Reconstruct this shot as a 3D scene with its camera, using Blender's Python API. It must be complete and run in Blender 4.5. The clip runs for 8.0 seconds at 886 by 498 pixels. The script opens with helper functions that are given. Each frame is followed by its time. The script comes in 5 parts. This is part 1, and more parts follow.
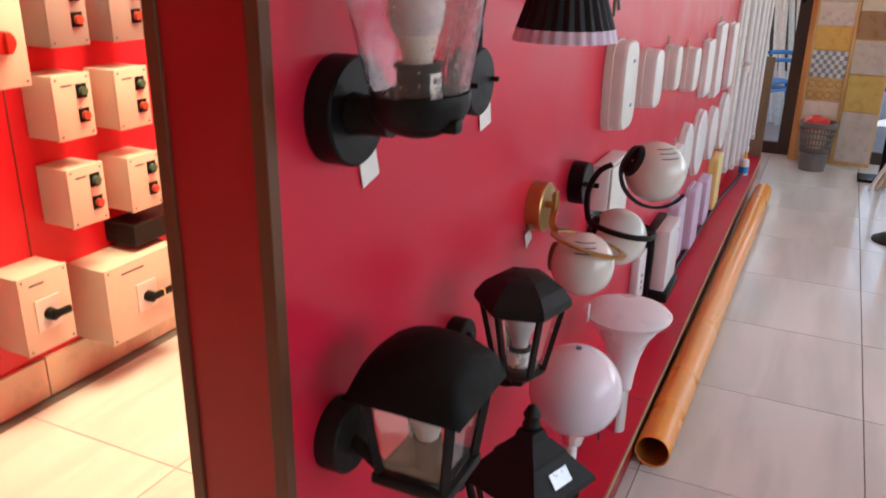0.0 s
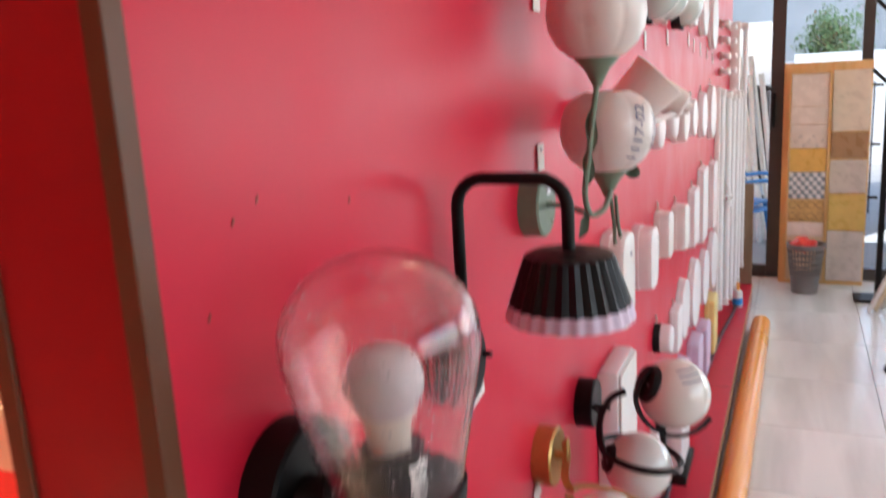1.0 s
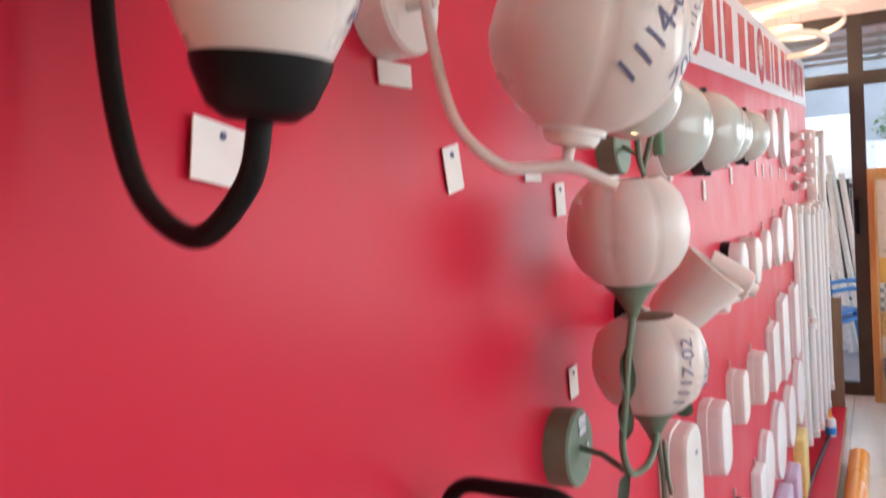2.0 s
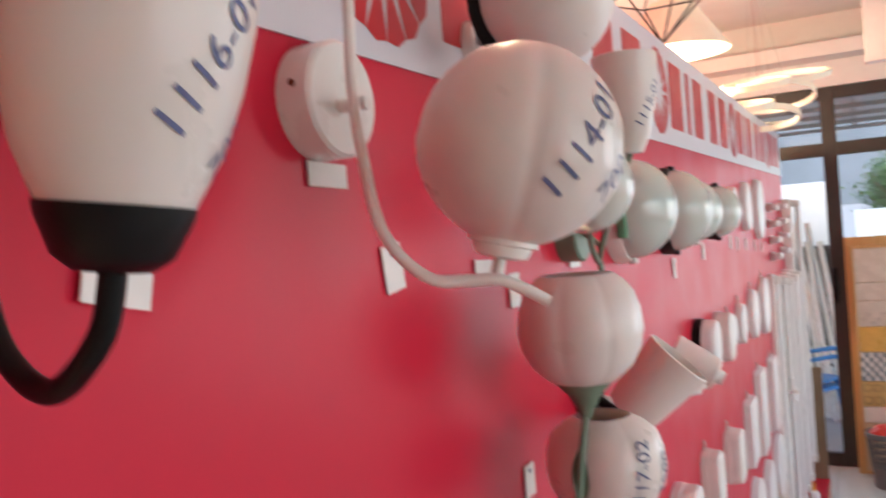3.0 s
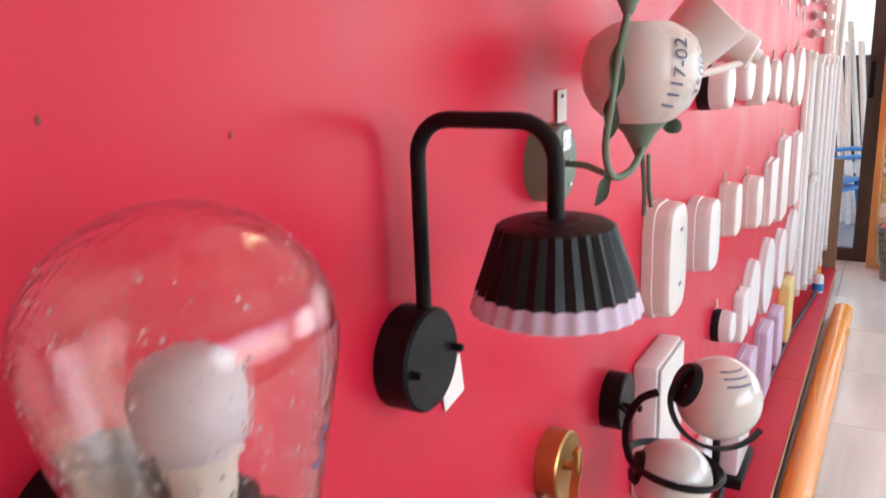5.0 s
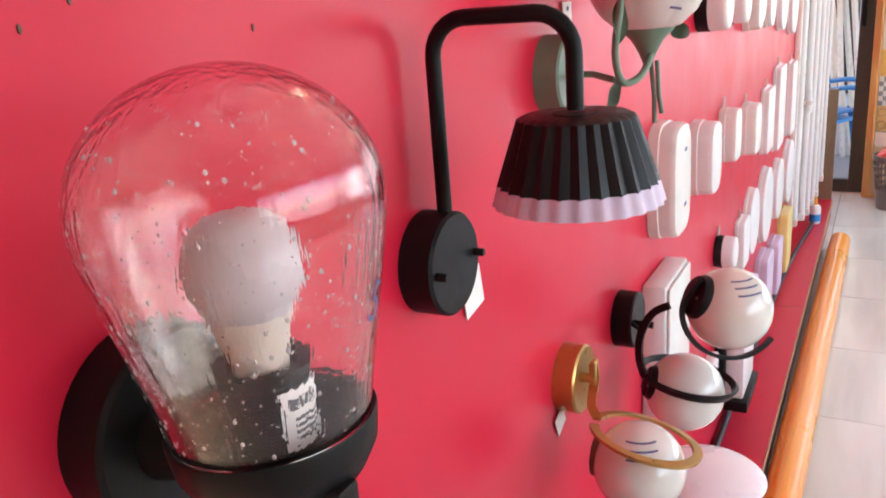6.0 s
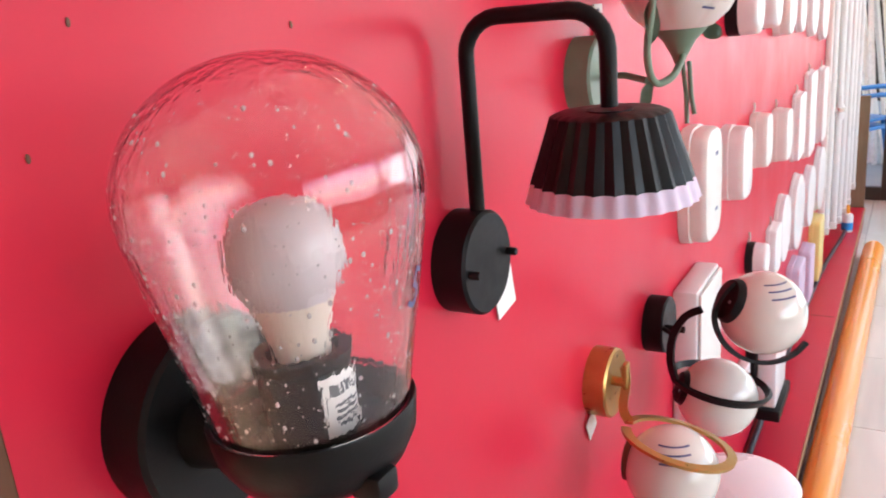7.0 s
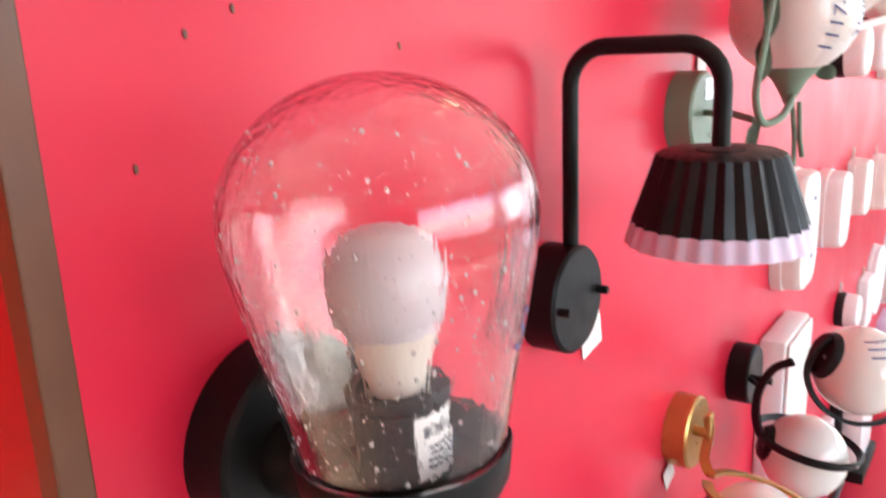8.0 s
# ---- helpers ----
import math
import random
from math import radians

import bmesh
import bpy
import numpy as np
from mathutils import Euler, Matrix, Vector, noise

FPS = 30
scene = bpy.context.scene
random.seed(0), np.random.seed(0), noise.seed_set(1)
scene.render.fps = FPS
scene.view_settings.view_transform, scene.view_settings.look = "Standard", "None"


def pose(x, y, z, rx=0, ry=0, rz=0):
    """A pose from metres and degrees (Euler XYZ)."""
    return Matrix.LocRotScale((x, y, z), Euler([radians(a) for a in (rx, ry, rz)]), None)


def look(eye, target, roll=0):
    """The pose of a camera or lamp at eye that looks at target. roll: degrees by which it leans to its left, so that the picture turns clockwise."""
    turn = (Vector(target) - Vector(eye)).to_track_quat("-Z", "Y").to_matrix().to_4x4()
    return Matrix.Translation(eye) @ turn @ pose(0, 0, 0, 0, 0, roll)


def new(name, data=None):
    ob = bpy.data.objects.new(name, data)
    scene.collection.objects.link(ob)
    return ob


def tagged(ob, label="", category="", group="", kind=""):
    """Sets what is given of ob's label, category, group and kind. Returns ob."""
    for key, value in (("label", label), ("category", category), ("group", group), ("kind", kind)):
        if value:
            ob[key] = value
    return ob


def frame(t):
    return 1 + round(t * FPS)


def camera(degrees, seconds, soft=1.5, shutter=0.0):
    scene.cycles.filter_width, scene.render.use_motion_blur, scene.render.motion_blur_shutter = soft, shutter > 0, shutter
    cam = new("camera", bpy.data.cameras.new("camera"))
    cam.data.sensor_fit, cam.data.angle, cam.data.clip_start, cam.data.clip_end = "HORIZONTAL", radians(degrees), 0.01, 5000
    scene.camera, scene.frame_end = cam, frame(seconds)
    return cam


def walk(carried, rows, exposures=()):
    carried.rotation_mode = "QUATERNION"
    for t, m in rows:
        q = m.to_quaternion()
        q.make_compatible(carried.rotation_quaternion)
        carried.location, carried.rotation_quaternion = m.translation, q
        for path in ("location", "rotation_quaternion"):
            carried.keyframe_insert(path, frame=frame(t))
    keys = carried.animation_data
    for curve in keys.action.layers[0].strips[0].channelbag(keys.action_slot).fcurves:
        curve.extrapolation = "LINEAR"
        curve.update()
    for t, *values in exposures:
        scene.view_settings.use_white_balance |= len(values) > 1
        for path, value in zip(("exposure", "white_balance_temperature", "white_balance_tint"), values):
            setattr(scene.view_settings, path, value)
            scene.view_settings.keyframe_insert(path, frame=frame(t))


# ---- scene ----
cam = camera(57.6, 8.0, soft=1.8, shutter=0.5)
PATH = [
    (0, (0.518, 0.991, 1.443), (-0.282, 2.686, 0.744), 1.0),
    (0.3, (0.500, 1.053, 1.474), (-0.299, 2.755, 0.792), -0.8),
    (0.5, (0.460, 1.113, 1.507), (-0.311, 2.838, 0.851), -0.6),
    (1, (0.395, 1.262, 1.604), (-0.397, 3.050, 1.186), -3.2),
    (1.5, (0.392, 1.415, 1.699), (-0.508, 3.171, 1.374), -4.1),
    (2.8, (0.415, 1.562, 1.823), (-0.578, 3.298, 1.812), -5.0),
    (3, (0.423, 1.565, 1.808), (-0.499, 3.340, 1.766), -4.6),
    (3.5, (0.435, 1.567, 1.779), (-0.404, 3.380, 1.668), -4.3),
    (4, (0.418, 1.561, 1.673), (-0.476, 3.331, 1.416), -3.0),
    (4.5, (0.402, 1.553, 1.582), (-0.563, 3.252, 1.153), -2.0),
    (5, (0.408, 1.511, 1.548), (-0.546, 3.199, 1.059), -2.0),
    (5.2, (0.407, 1.488, 1.528), (-0.555, 3.171, 1.036), -3.0),
    (6.5, (0.387, 1.479, 1.500), (-0.540, 3.134, 0.866), -4.8),
    (7, (0.388, 1.473, 1.492), (-0.602, 3.117, 0.928), -5.0),
    (7.5, (0.380, 1.470, 1.474), (-0.672, 3.079, 0.921), -3.8),
    (8, (0.359, 1.482, 1.493), (-0.779, 3.050, 0.997), -2.5),
]
EXPOSURES = [(0, -0.72), (0.5, -0.42), (1.0, -0.35), (1.5, -0.12), (2.8, -0.62), (3.5, -0.59), (4.0, -0.36), (4.5, -0.10), (5.0, -0.04), (6.5, 0.10), (7.3, 0.24), (8, 0.44)]
walk(cam, [(t, look(eye, target, roll)) for t, eye, target, roll in PATH], EXPOSURES)

# ---- world and large lights ----
world = bpy.data.worlds.new("sky")
scene.world = world
world.use_nodes = True
wn = world.node_tree.nodes
sky = wn.new("ShaderNodeTexSky")
sky.sky_type, sky.sun_disc = "NISHITA", False
sky.sun_elevation, sky.sun_rotation = radians(56), radians(142)
wn["Background"].inputs[1].default_value = 0.72
world.node_tree.links.new(sky.outputs[0], wn["Background"].inputs[0])


def lamp(name, kind, energy, colour, m, **more):
    data = bpy.data.lights.new(name, kind)
    data.energy, data.color = energy, colour
    if "size" in more:
        data.shape, data.size, data.size_y = "RECTANGLE", more["size"], more["size_y"]
    if "radius" in more:
        data.shadow_soft_size = more["radius"]
    if "angle" in more:
        data.angle = more["angle"]
    ob = new(name, data)
    ob.matrix_world = m
    return ob


lamp("sun", "SUN", 4.5, (1.0, 0.95, 0.88), look((8, 2, 12), (3, 8.5, 0)), angle=radians(0.6))
# daylight in the openings of the shop front and of the side front
lamp("front_daylight", "AREA", 24, (0.95, 0.98, 1.0), look((1.2, 7.42, 1.20), (1.6, 3.6, 0.2)), size=3.0, size_y=1.9)
lamp("corner_daylight", "AREA", 43, (0.97, 0.98, 1.0), look((3.55, 6.2, 1.50), (0, 2.6, 1.1)), size=1.9, size_y=1.5)
lamp("side_daylight", "AREA", 39, (1.0, 0.98, 0.97), look((3.55, 2.2, 1.6), (0, 2.2, 1.2)), size=3.2, size_y=1.5)
# the lamps of the room behind the partition
lamp("room_lamp_warm", "AREA", 280, (1.0, 0.78, 0.47), look((-0.85, 3.2, 2.85), (-1.05, 3.0, 0)), size=0.9, size_y=1.6)
lamp("pendant_glow_warm", "POINT", 110, (1.0, 0.82, 0.56), pose(-0.50, 5.60, 2.45), radius=0.12)

# ---- materials ----


def mat(name, colour, rough=0.5, metal=0.0, vary=0.12, scale=12.0, bump=0.0, bscale=180.0, coat=0.0, spread=0.08, trans=0.0, ior=1.45, alpha=1.0,
        emit=0.0, subsurf=0.0, spec=0.5, pieces=0.0):
    m = bpy.data.materials.new(name)
    m.use_nodes = True
    nt = m.node_tree
    p = nt.nodes["Principled BSDF"]
    for key, v in (("Roughness", rough), ("Metallic", metal), ("Coat Weight", coat), ("Transmission Weight", trans), ("IOR", ior), ("Alpha", alpha), ("Specular IOR Level", spec), ("Subsurface Weight", subsurf)):
        p.inputs[key].default_value = v
    if subsurf:
        p.inputs["Subsurface Radius"].default_value = (0.03, 0.026, 0.022)
    co = nt.nodes.new("ShaderNodeTexCoord")
    n1 = nt.nodes.new("ShaderNodeTexNoise")
    n1.inputs["Scale"].default_value, n1.inputs["Detail"].default_value = scale, 6
    nt.links.new(co.outputs["Object"], n1.inputs["Vector"])
    n2 = nt.nodes.new("ShaderNodeTexNoise")
    n2.inputs["Scale"].default_value, n2.inputs["Detail"].default_value = scale / 9, 3
    nt.links.new(co.outputs["Object"], n2.inputs["Vector"])
    mix = nt.nodes.new("ShaderNodeMath")
    mix.operation = "ADD"
    nt.links.new(n1.outputs[0], mix.inputs[0]), nt.links.new(n2.outputs[0], mix.inputs[1])
    ramp = nt.nodes.new("ShaderNodeMapRange")
    ramp.inputs[1].default_value, ramp.inputs[2].default_value = 0.6, 1.4
    ramp.inputs[3].default_value, ramp.inputs[4].default_value = 1 - vary, 1 + vary
    nt.links.new(mix.outputs[0], ramp.inputs[0])
    last = ramp.outputs[0]
    if pieces:
        info = nt.nodes.new("ShaderNodeObjectInfo")
        pr = nt.nodes.new("ShaderNodeMapRange")
        pr.inputs[3].default_value, pr.inputs[4].default_value = 1 - pieces, 1 + pieces
        nt.links.new(info.outputs["Random"], pr.inputs[0])
        mul = nt.nodes.new("ShaderNodeMath")
        mul.operation = "MULTIPLY"
        nt.links.new(last, mul.inputs[0]), nt.links.new(pr.outputs[0], mul.inputs[1])
        last = mul.outputs[0]
    hue = nt.nodes.new("ShaderNodeVectorMath")
    hue.operation = "SCALE"
    hue.inputs[0].default_value = colour
    nt.links.new(last, hue.inputs["Scale"])
    nt.links.new(hue.outputs[0], p.inputs["Base Color"])
    rr = nt.nodes.new("ShaderNodeMapRange")
    rr.inputs[1].default_value, rr.inputs[2].default_value = 0.3, 0.7
    rr.inputs[3].default_value, rr.inputs[4].default_value = max(rough - spread, 0.0), min(rough + spread, 1.0)
    nt.links.new(n1.outputs[0], rr.inputs[0])
    nt.links.new(rr.outputs[0], p.inputs["Roughness"])
    if bump:
        nb = nt.nodes.new("ShaderNodeTexNoise")
        nb.inputs["Scale"].default_value, nb.inputs["Detail"].default_value = bscale, 4
        nt.links.new(co.outputs["Object"], nb.inputs["Vector"])
        b = nt.nodes.new("ShaderNodeBump")
        b.inputs["Strength"].default_value, b.inputs["Distance"].default_value = bump, 0.002
        nt.links.new(nb.outputs[0], b.inputs["Height"])
        nt.links.new(b.outputs[0], p.inputs["Normal"])
    if emit:
        p.inputs["Emission Color"].default_value = (*colour, 1)
        p.inputs["Emission Strength"].default_value = emit
    return m


def wood(name, c1, c2, rough=0.5, grain=(30, 30, 2.5)):
    m = mat(name, c1, rough)
    nt = m.node_tree
    p = nt.nodes["Principled BSDF"]
    co = nt.nodes.new("ShaderNodeTexCoord")
    mp = nt.nodes.new("ShaderNodeMapping")
    mp.inputs["Scale"].default_value = grain
    n = nt.nodes.new("ShaderNodeTexNoise")
    n.inputs["Scale"].default_value, n.inputs["Detail"].default_value, n.inputs["Distortion"].default_value = 1.0, 8, 1.2
    ramp = nt.nodes.new("ShaderNodeValToRGB")
    ramp.color_ramp.elements[0].position, ramp.color_ramp.elements[1].position = 0.35, 0.68
    ramp.color_ramp.elements[0].color, ramp.color_ramp.elements[1].color = (*c1, 1), (*c2, 1)
    nt.links.new(co.outputs["Object"], mp.inputs[0]), nt.links.new(mp.outputs[0], n.inputs["Vector"])
    nt.links.new(n.outputs[0], ramp.inputs[0]), nt.links.new(ramp.outputs[0], p.inputs["Base Color"])
    return m


def clear(name, tint=(1, 1, 1), rough=0.0, seeds=0.0):
    """Clear glass; with seeds, small pits and slack ripples that run down the wall of the jar."""
    m = mat(name, tint, rough, vary=0.0, trans=1.0, ior=1.45, spread=0.0)
    if seeds:
        nt = m.node_tree
        p = nt.nodes["Principled BSDF"]
        co = nt.nodes.new("ShaderNodeTexCoord")
        v = nt.nodes.new("ShaderNodeTexVoronoi")
        v.inputs["Scale"].default_value = 150
        r = nt.nodes.new("ShaderNodeMapRange")
        r.inputs[1].default_value, r.inputs[2].default_value, r.inputs[3].default_value, r.inputs[4].default_value = 0.0, 0.20, 0.22, 0.0
        mp = nt.nodes.new("ShaderNodeMapping")
        mp.inputs["Scale"].default_value = (130, 130, 10)
        big = nt.nodes.new("ShaderNodeTexNoise")
        big.inputs["Scale"].default_value, big.inputs["Detail"].default_value = 1.0, 3
        big.inputs["Distortion"].default_value = 0.5
        add = nt.nodes.new("ShaderNodeMath")
        add.operation = "MULTIPLY_ADD"
        add.inputs[1].default_value = 0.85
        b = nt.nodes.new("ShaderNodeBump")
        b.inputs["Strength"].default_value, b.inputs["Distance"].default_value = seeds, 0.0016
        nt.links.new(co.outputs["Object"], v.inputs["Vector"]), nt.links.new(co.outputs["Object"], mp.inputs[0]), nt.links.new(mp.outputs[0], big.inputs["Vector"])
        nt.links.new(v.outputs["Distance"], r.inputs[0]), nt.links.new(big.outputs[0], add.inputs[0]), nt.links.new(r.outputs[0], add.inputs[2])
        nt.links.new(add.outputs[0], b.inputs["Height"]), nt.links.new(b.outputs[0], p.inputs["Normal"])
    return m


RED = mat("red_laminate", (0.56, 0.016, 0.045), 0.34, vary=0.07, scale=5, bump=0.05, bscale=60, spread=0.06, spec=0.25)
# the red laminate again, with the shade of the end face painted into its colour
RED_SHADED = mat("red_laminate_shaded", (0.34, 0.009, 0.012), 0.38, vary=0.08, scale=6, bump=0.05, bscale=60)
RED_SIDE = mat("red_panel_side", (0.62, 0.015, 0.03), 0.4, vary=0.08, scale=5)
BROWN = mat("dark_brown_edging", (0.12, 0.042, 0.017), 0.45, vary=0.2, scale=20)
BEIGE = mat("raw_board_edge", (0.42, 0.27, 0.15), 0.7, vary=0.2, scale=60, bump=0.2)
BLACK = mat("matt_black_paint", (0.006, 0.006, 0.0065), 0.45, spec=0.22, vary=0.2, scale=40, bump=0.08, bscale=500)
BLACK_SHADE = mat("black_shade_paint", (0.006, 0.0055, 0.006), 0.38, spec=0.26, vary=0.2, scale=40, bump=0.06, bscale=500)
BLACK_ROUGH = mat("cast_black_paint", (0.009, 0.008, 0.0075), 0.55, spec=0.30, vary=0.25, scale=50, bump=0.25, bscale=350)
GOLD = mat("brushed_gold", (0.47, 0.31, 0.11), 0.34, metal=0.9, vary=0.15, scale=60, bump=0.05, bscale=400)
GREEN = mat("sage_green_metal", (0.14, 0.20, 0.14), 0.45, vary=0.15, scale=40, bump=0.05)
LEAF = mat("dull_green_leaf", (0.09, 0.13, 0.08), 0.5, vary=0.25, scale=60)
WHITE_METAL = mat("white_enamel", (0.78, 0.76, 0.72), 0.3, vary=0.05, scale=20)
OPAL = mat("opal_glass", (0.68, 0.63, 0.59), 0.33, vary=0.04, scale=14, subsurf=0.55, coat=0.15)
OPAL_GLOSS = mat("glossy_opal_glass", (0.63, 0.62, 0.57), 0.12, vary=0.05, scale=14, subsurf=0.2, coat=0.6)
PLASTIC = mat("white_plastic", (0.70, 0.70, 0.69), 0.35, vary=0.05, scale=18, subsurf=0.1)
PLASTIC_GREY = mat("aged_white_plastic", (0.68, 0.67, 0.63), 0.4, vary=0.1, scale=22)
LILAC = mat("lilac_diffuser", (0.56, 0.47, 0.60), 0.45, vary=0.06, scale=18, subsurf=0.2)
YELLOW = mat("yellowed_plastic", (0.72, 0.60, 0.22), 0.4, vary=0.12, scale=20)
FROST = mat("frosted_dome", (0.66, 0.73, 0.67), 0.09, vary=0.06, scale=18, trans=0.34, coat=0.6)
BULB = mat("bulb_diffuser", (0.54, 0.48, 0.50), 0.28, vary=0.03, scale=20, subsurf=0.2)
BULB_NECK = mat("bulb_neck", (0.62, 0.55, 0.48), 0.4, vary=0.06, scale=30)
PAPER = mat("paper_tag", (0.80, 0.78, 0.75), 0.75, vary=0.06, scale=30)
INK = mat("blue_black_ink", (0.10, 0.11, 0.22), 0.6, vary=0.3, scale=60)
PRINT = mat("grey_print", (0.12, 0.12, 0.13), 0.6)
CHROME = mat("chrome", (0.75, 0.75, 0.75), 0.12, metal=1.0, vary=0.05)
SILVER = mat("silver_sticker", (0.62, 0.62, 0.62), 0.3, metal=0.6, vary=0.25, scale=60)
GLASS_SEEDED = clear("seeded_glass", (1, 0.985, 0.985), 0.0, seeds=0.38)
AIR = mat("air_bubble", (0.92, 0.88, 0.88), 0.05, vary=0.0, trans=0.4, alpha=0.75, coat=0.5)
GLASS_DOME = clear("clear_glass", (0.97, 1, 0.99), 0.02)
PANE = clear("window_glass", (0.96, 0.985, 1.0), 0.0)


def streaked(m, c1, c2, stretch):
    """Long soft streaks in the glaze, another run of them on every tile."""
    nt = m.node_tree
    co, info, mp = nt.nodes.new("ShaderNodeTexCoord"), nt.nodes.new("ShaderNodeObjectInfo"), nt.nodes.new("ShaderNodeMapping")
    mp.inputs["Scale"].default_value = stretch
    shift = nt.nodes.new("ShaderNodeMath")
    shift.operation = "MULTIPLY"
    shift.inputs[1].default_value = 40
    add = nt.nodes.new("ShaderNodeVectorMath")
    add.operation = "ADD"
    n = nt.nodes.new("ShaderNodeTexNoise")
    n.inputs["Scale"].default_value, n.inputs["Detail"].default_value, n.inputs["Distortion"].default_value = 1.0, 5, 0.4
    ramp = nt.nodes.new("ShaderNodeValToRGB")
    ramp.color_ramp.elements[0].position, ramp.color_ramp.elements[1].position = 0.30, 0.62
    ramp.color_ramp.elements[0].color, ramp.color_ramp.elements[1].color = (*c1, 1), (*c2, 1)
    nt.links.new(co.outputs["Object"], mp.inputs[0]), nt.links.new(info.outputs["Random"], shift.inputs[0])
    nt.links.new(mp.outputs[0], add.inputs[0]), nt.links.new(shift.outputs[0], add.inputs[1])
    nt.links.new(add.outputs[0], n.inputs["Vector"]), nt.links.new(n.outputs[0], ramp.inputs[0])
    nt.links.new(ramp.outputs[0], nt.nodes["Principled BSDF"].inputs["Base Color"])
    return m


TILE = streaked(mat("floor_tile", (0.66, 0.67, 0.64), 0.18, scale=7, spread=0.06), (0.52, 0.535, 0.51), (0.66, 0.675, 0.645), (7, 1.0, 1))
GROUT = mat("grout", (0.16, 0.15, 0.14), 0.85, vary=0.2, scale=30)
SKIRT = mat("tile_skirting", (0.66, 0.55, 0.41), 0.3, vary=0.08, scale=12, pieces=0.05)
CEIL = mat("ceiling_paint", (0.80, 0.78, 0.74), 0.85, vary=0.06, scale=6)
WALLW = mat("white_wall_paint", (0.70, 0.68, 0.65), 0.8, vary=0.06, scale=5, bump=0.1, bscale=90)
BANNER = mat("white_banner_vinyl", (0.62, 0.62, 0.66), 0.38, vary=0.05, scale=9, bump=0.08, bscale=9)
BANNER_RED = mat("red_banner_print", (0.50, 0.02, 0.03), 0.4, vary=0.06, scale=12)
ORANGE = mat("orange_pvc", (0.82, 0.32, 0.035), 0.28, vary=0.01, scale=3, coat=0.2, spread=0.02)
ORANGE_IN = mat("orange_pvc_inside", (0.34, 0.09, 0.015), 0.5, vary=0.1, scale=10)
CABLE = mat("black_cable", (0.02, 0.022, 0.03), 0.45, vary=0.2)
ALU = mat("bronze_aluminium", (0.055, 0.045, 0.04), 0.4, metal=0.3, vary=0.15, scale=20)
PINE = wood("pine", (0.62, 0.36, 0.12), (0.70, 0.46, 0.20), 0.5)
PINE_PALE = wood("pale_pine", (0.62, 0.46, 0.28), (0.70, 0.55, 0.36), 0.55)
HARDB = wood("brown_board", (0.20, 0.13, 0.075), (0.25, 0.17, 0.10), 0.7)

# ---- builders ----


def finish(name, bm, material, parent=None, label="", smooth=True):
    me = bpy.data.meshes.new(name)
    bmesh.ops.recalc_face_normals(bm, faces=bm.faces)
    bm.to_mesh(me)
    bm.free()
    if smooth:
        for p in me.polygons:
            p.use_smooth = True
        me.set_sharp_from_angle(angle=radians(38))
    for mm in (material if isinstance(material, (list, tuple)) else [material]):
        me.materials.append(mm)
    ob = new(name, me)
    if parent:
        ob.parent = parent
    if label:
        ob["label"] = label
    return ob


def part(name, bm, material, parent, label="", smooth=True):
    return finish(name, bm, material, parent, label, smooth)


def thing(name, at, label, category, group="", kind="", turn=0):
    ob = new(name)
    ob.empty_display_size = 0.02
    ob.matrix_world = pose(*at, 0, 0, turn)
    return tagged(ob, label, category, group, kind)


def box(x0, x1, y0, y1, z0, z1, bevel=0.0, seg=2):
    bm = bmesh.new()
    m = Matrix.Translation(((x0 + x1) / 2, (y0 + y1) / 2, (z0 + z1) / 2)) @ Matrix.Diagonal((x1 - x0, y1 - y0, z1 - z0, 1))
    bmesh.ops.create_cube(bm, size=1, matrix=m)
    if bevel:
        bmesh.ops.bevel(bm, geom=bm.edges[:], offset=bevel, segments=seg, affect="EDGES", profile=0.5)
    return bm


def lathe(profile, seg=48, m=Matrix(), flute=None, closed=False):
    """Turn (r, z) pairs about z. flute(angle, k) scales the radius."""
    bm = bmesh.new()
    rings = []
    for k, (r, z) in enumerate(profile):
        if r < 1e-6:
            rings.append([bm.verts.new(m @ Vector((0, 0, z)))])
        else:
            ring = []
            for i in range(seg):
                a = 2 * math.pi * i / seg
                f = flute(a, k) if flute else 1.0
                ring.append(bm.verts.new(m @ Vector((r * f * math.cos(a), r * f * math.sin(a), z))))
            rings.append(ring)
    pairs = list(zip(rings, rings[1:])) + ([(rings[-1], rings[0])] if closed else [])
    for a, b in pairs:
        n = max(len(a), len(b))
        for i in range(n):
            j = (i + 1) % n
            vs = [a[i % len(a)], a[j % len(a)], b[j % len(b)], b[i % len(b)]]
            vs = list(dict.fromkeys(vs))
            if len(vs) > 2:
                bm.faces.new(vs)
    return bm


AX = Matrix.Rotation(radians(90), 4, "Y")   # turns the lathe's axis to +x, out of the wall


def smooth_path(points, n=8):
    pts = [Vector(p) for p in points]
    out = []
    for i in range(len(pts) - 1):
        p0, p1, p2, p3 = pts[max(i - 1, 0)], pts[i], pts[i + 1], pts[min(i + 2, len(pts) - 1)]
        for k in range(n):
            t = k / n
            out.append(0.5 * ((2 * p1) + (p2 - p0) * t + (2 * p0 - 5 * p1 + 4 * p2 - p3) * t * t + (3 * p1 - p0 - 3 * p2 + p3) * t ** 3))
    out.append(pts[-1])
    return out


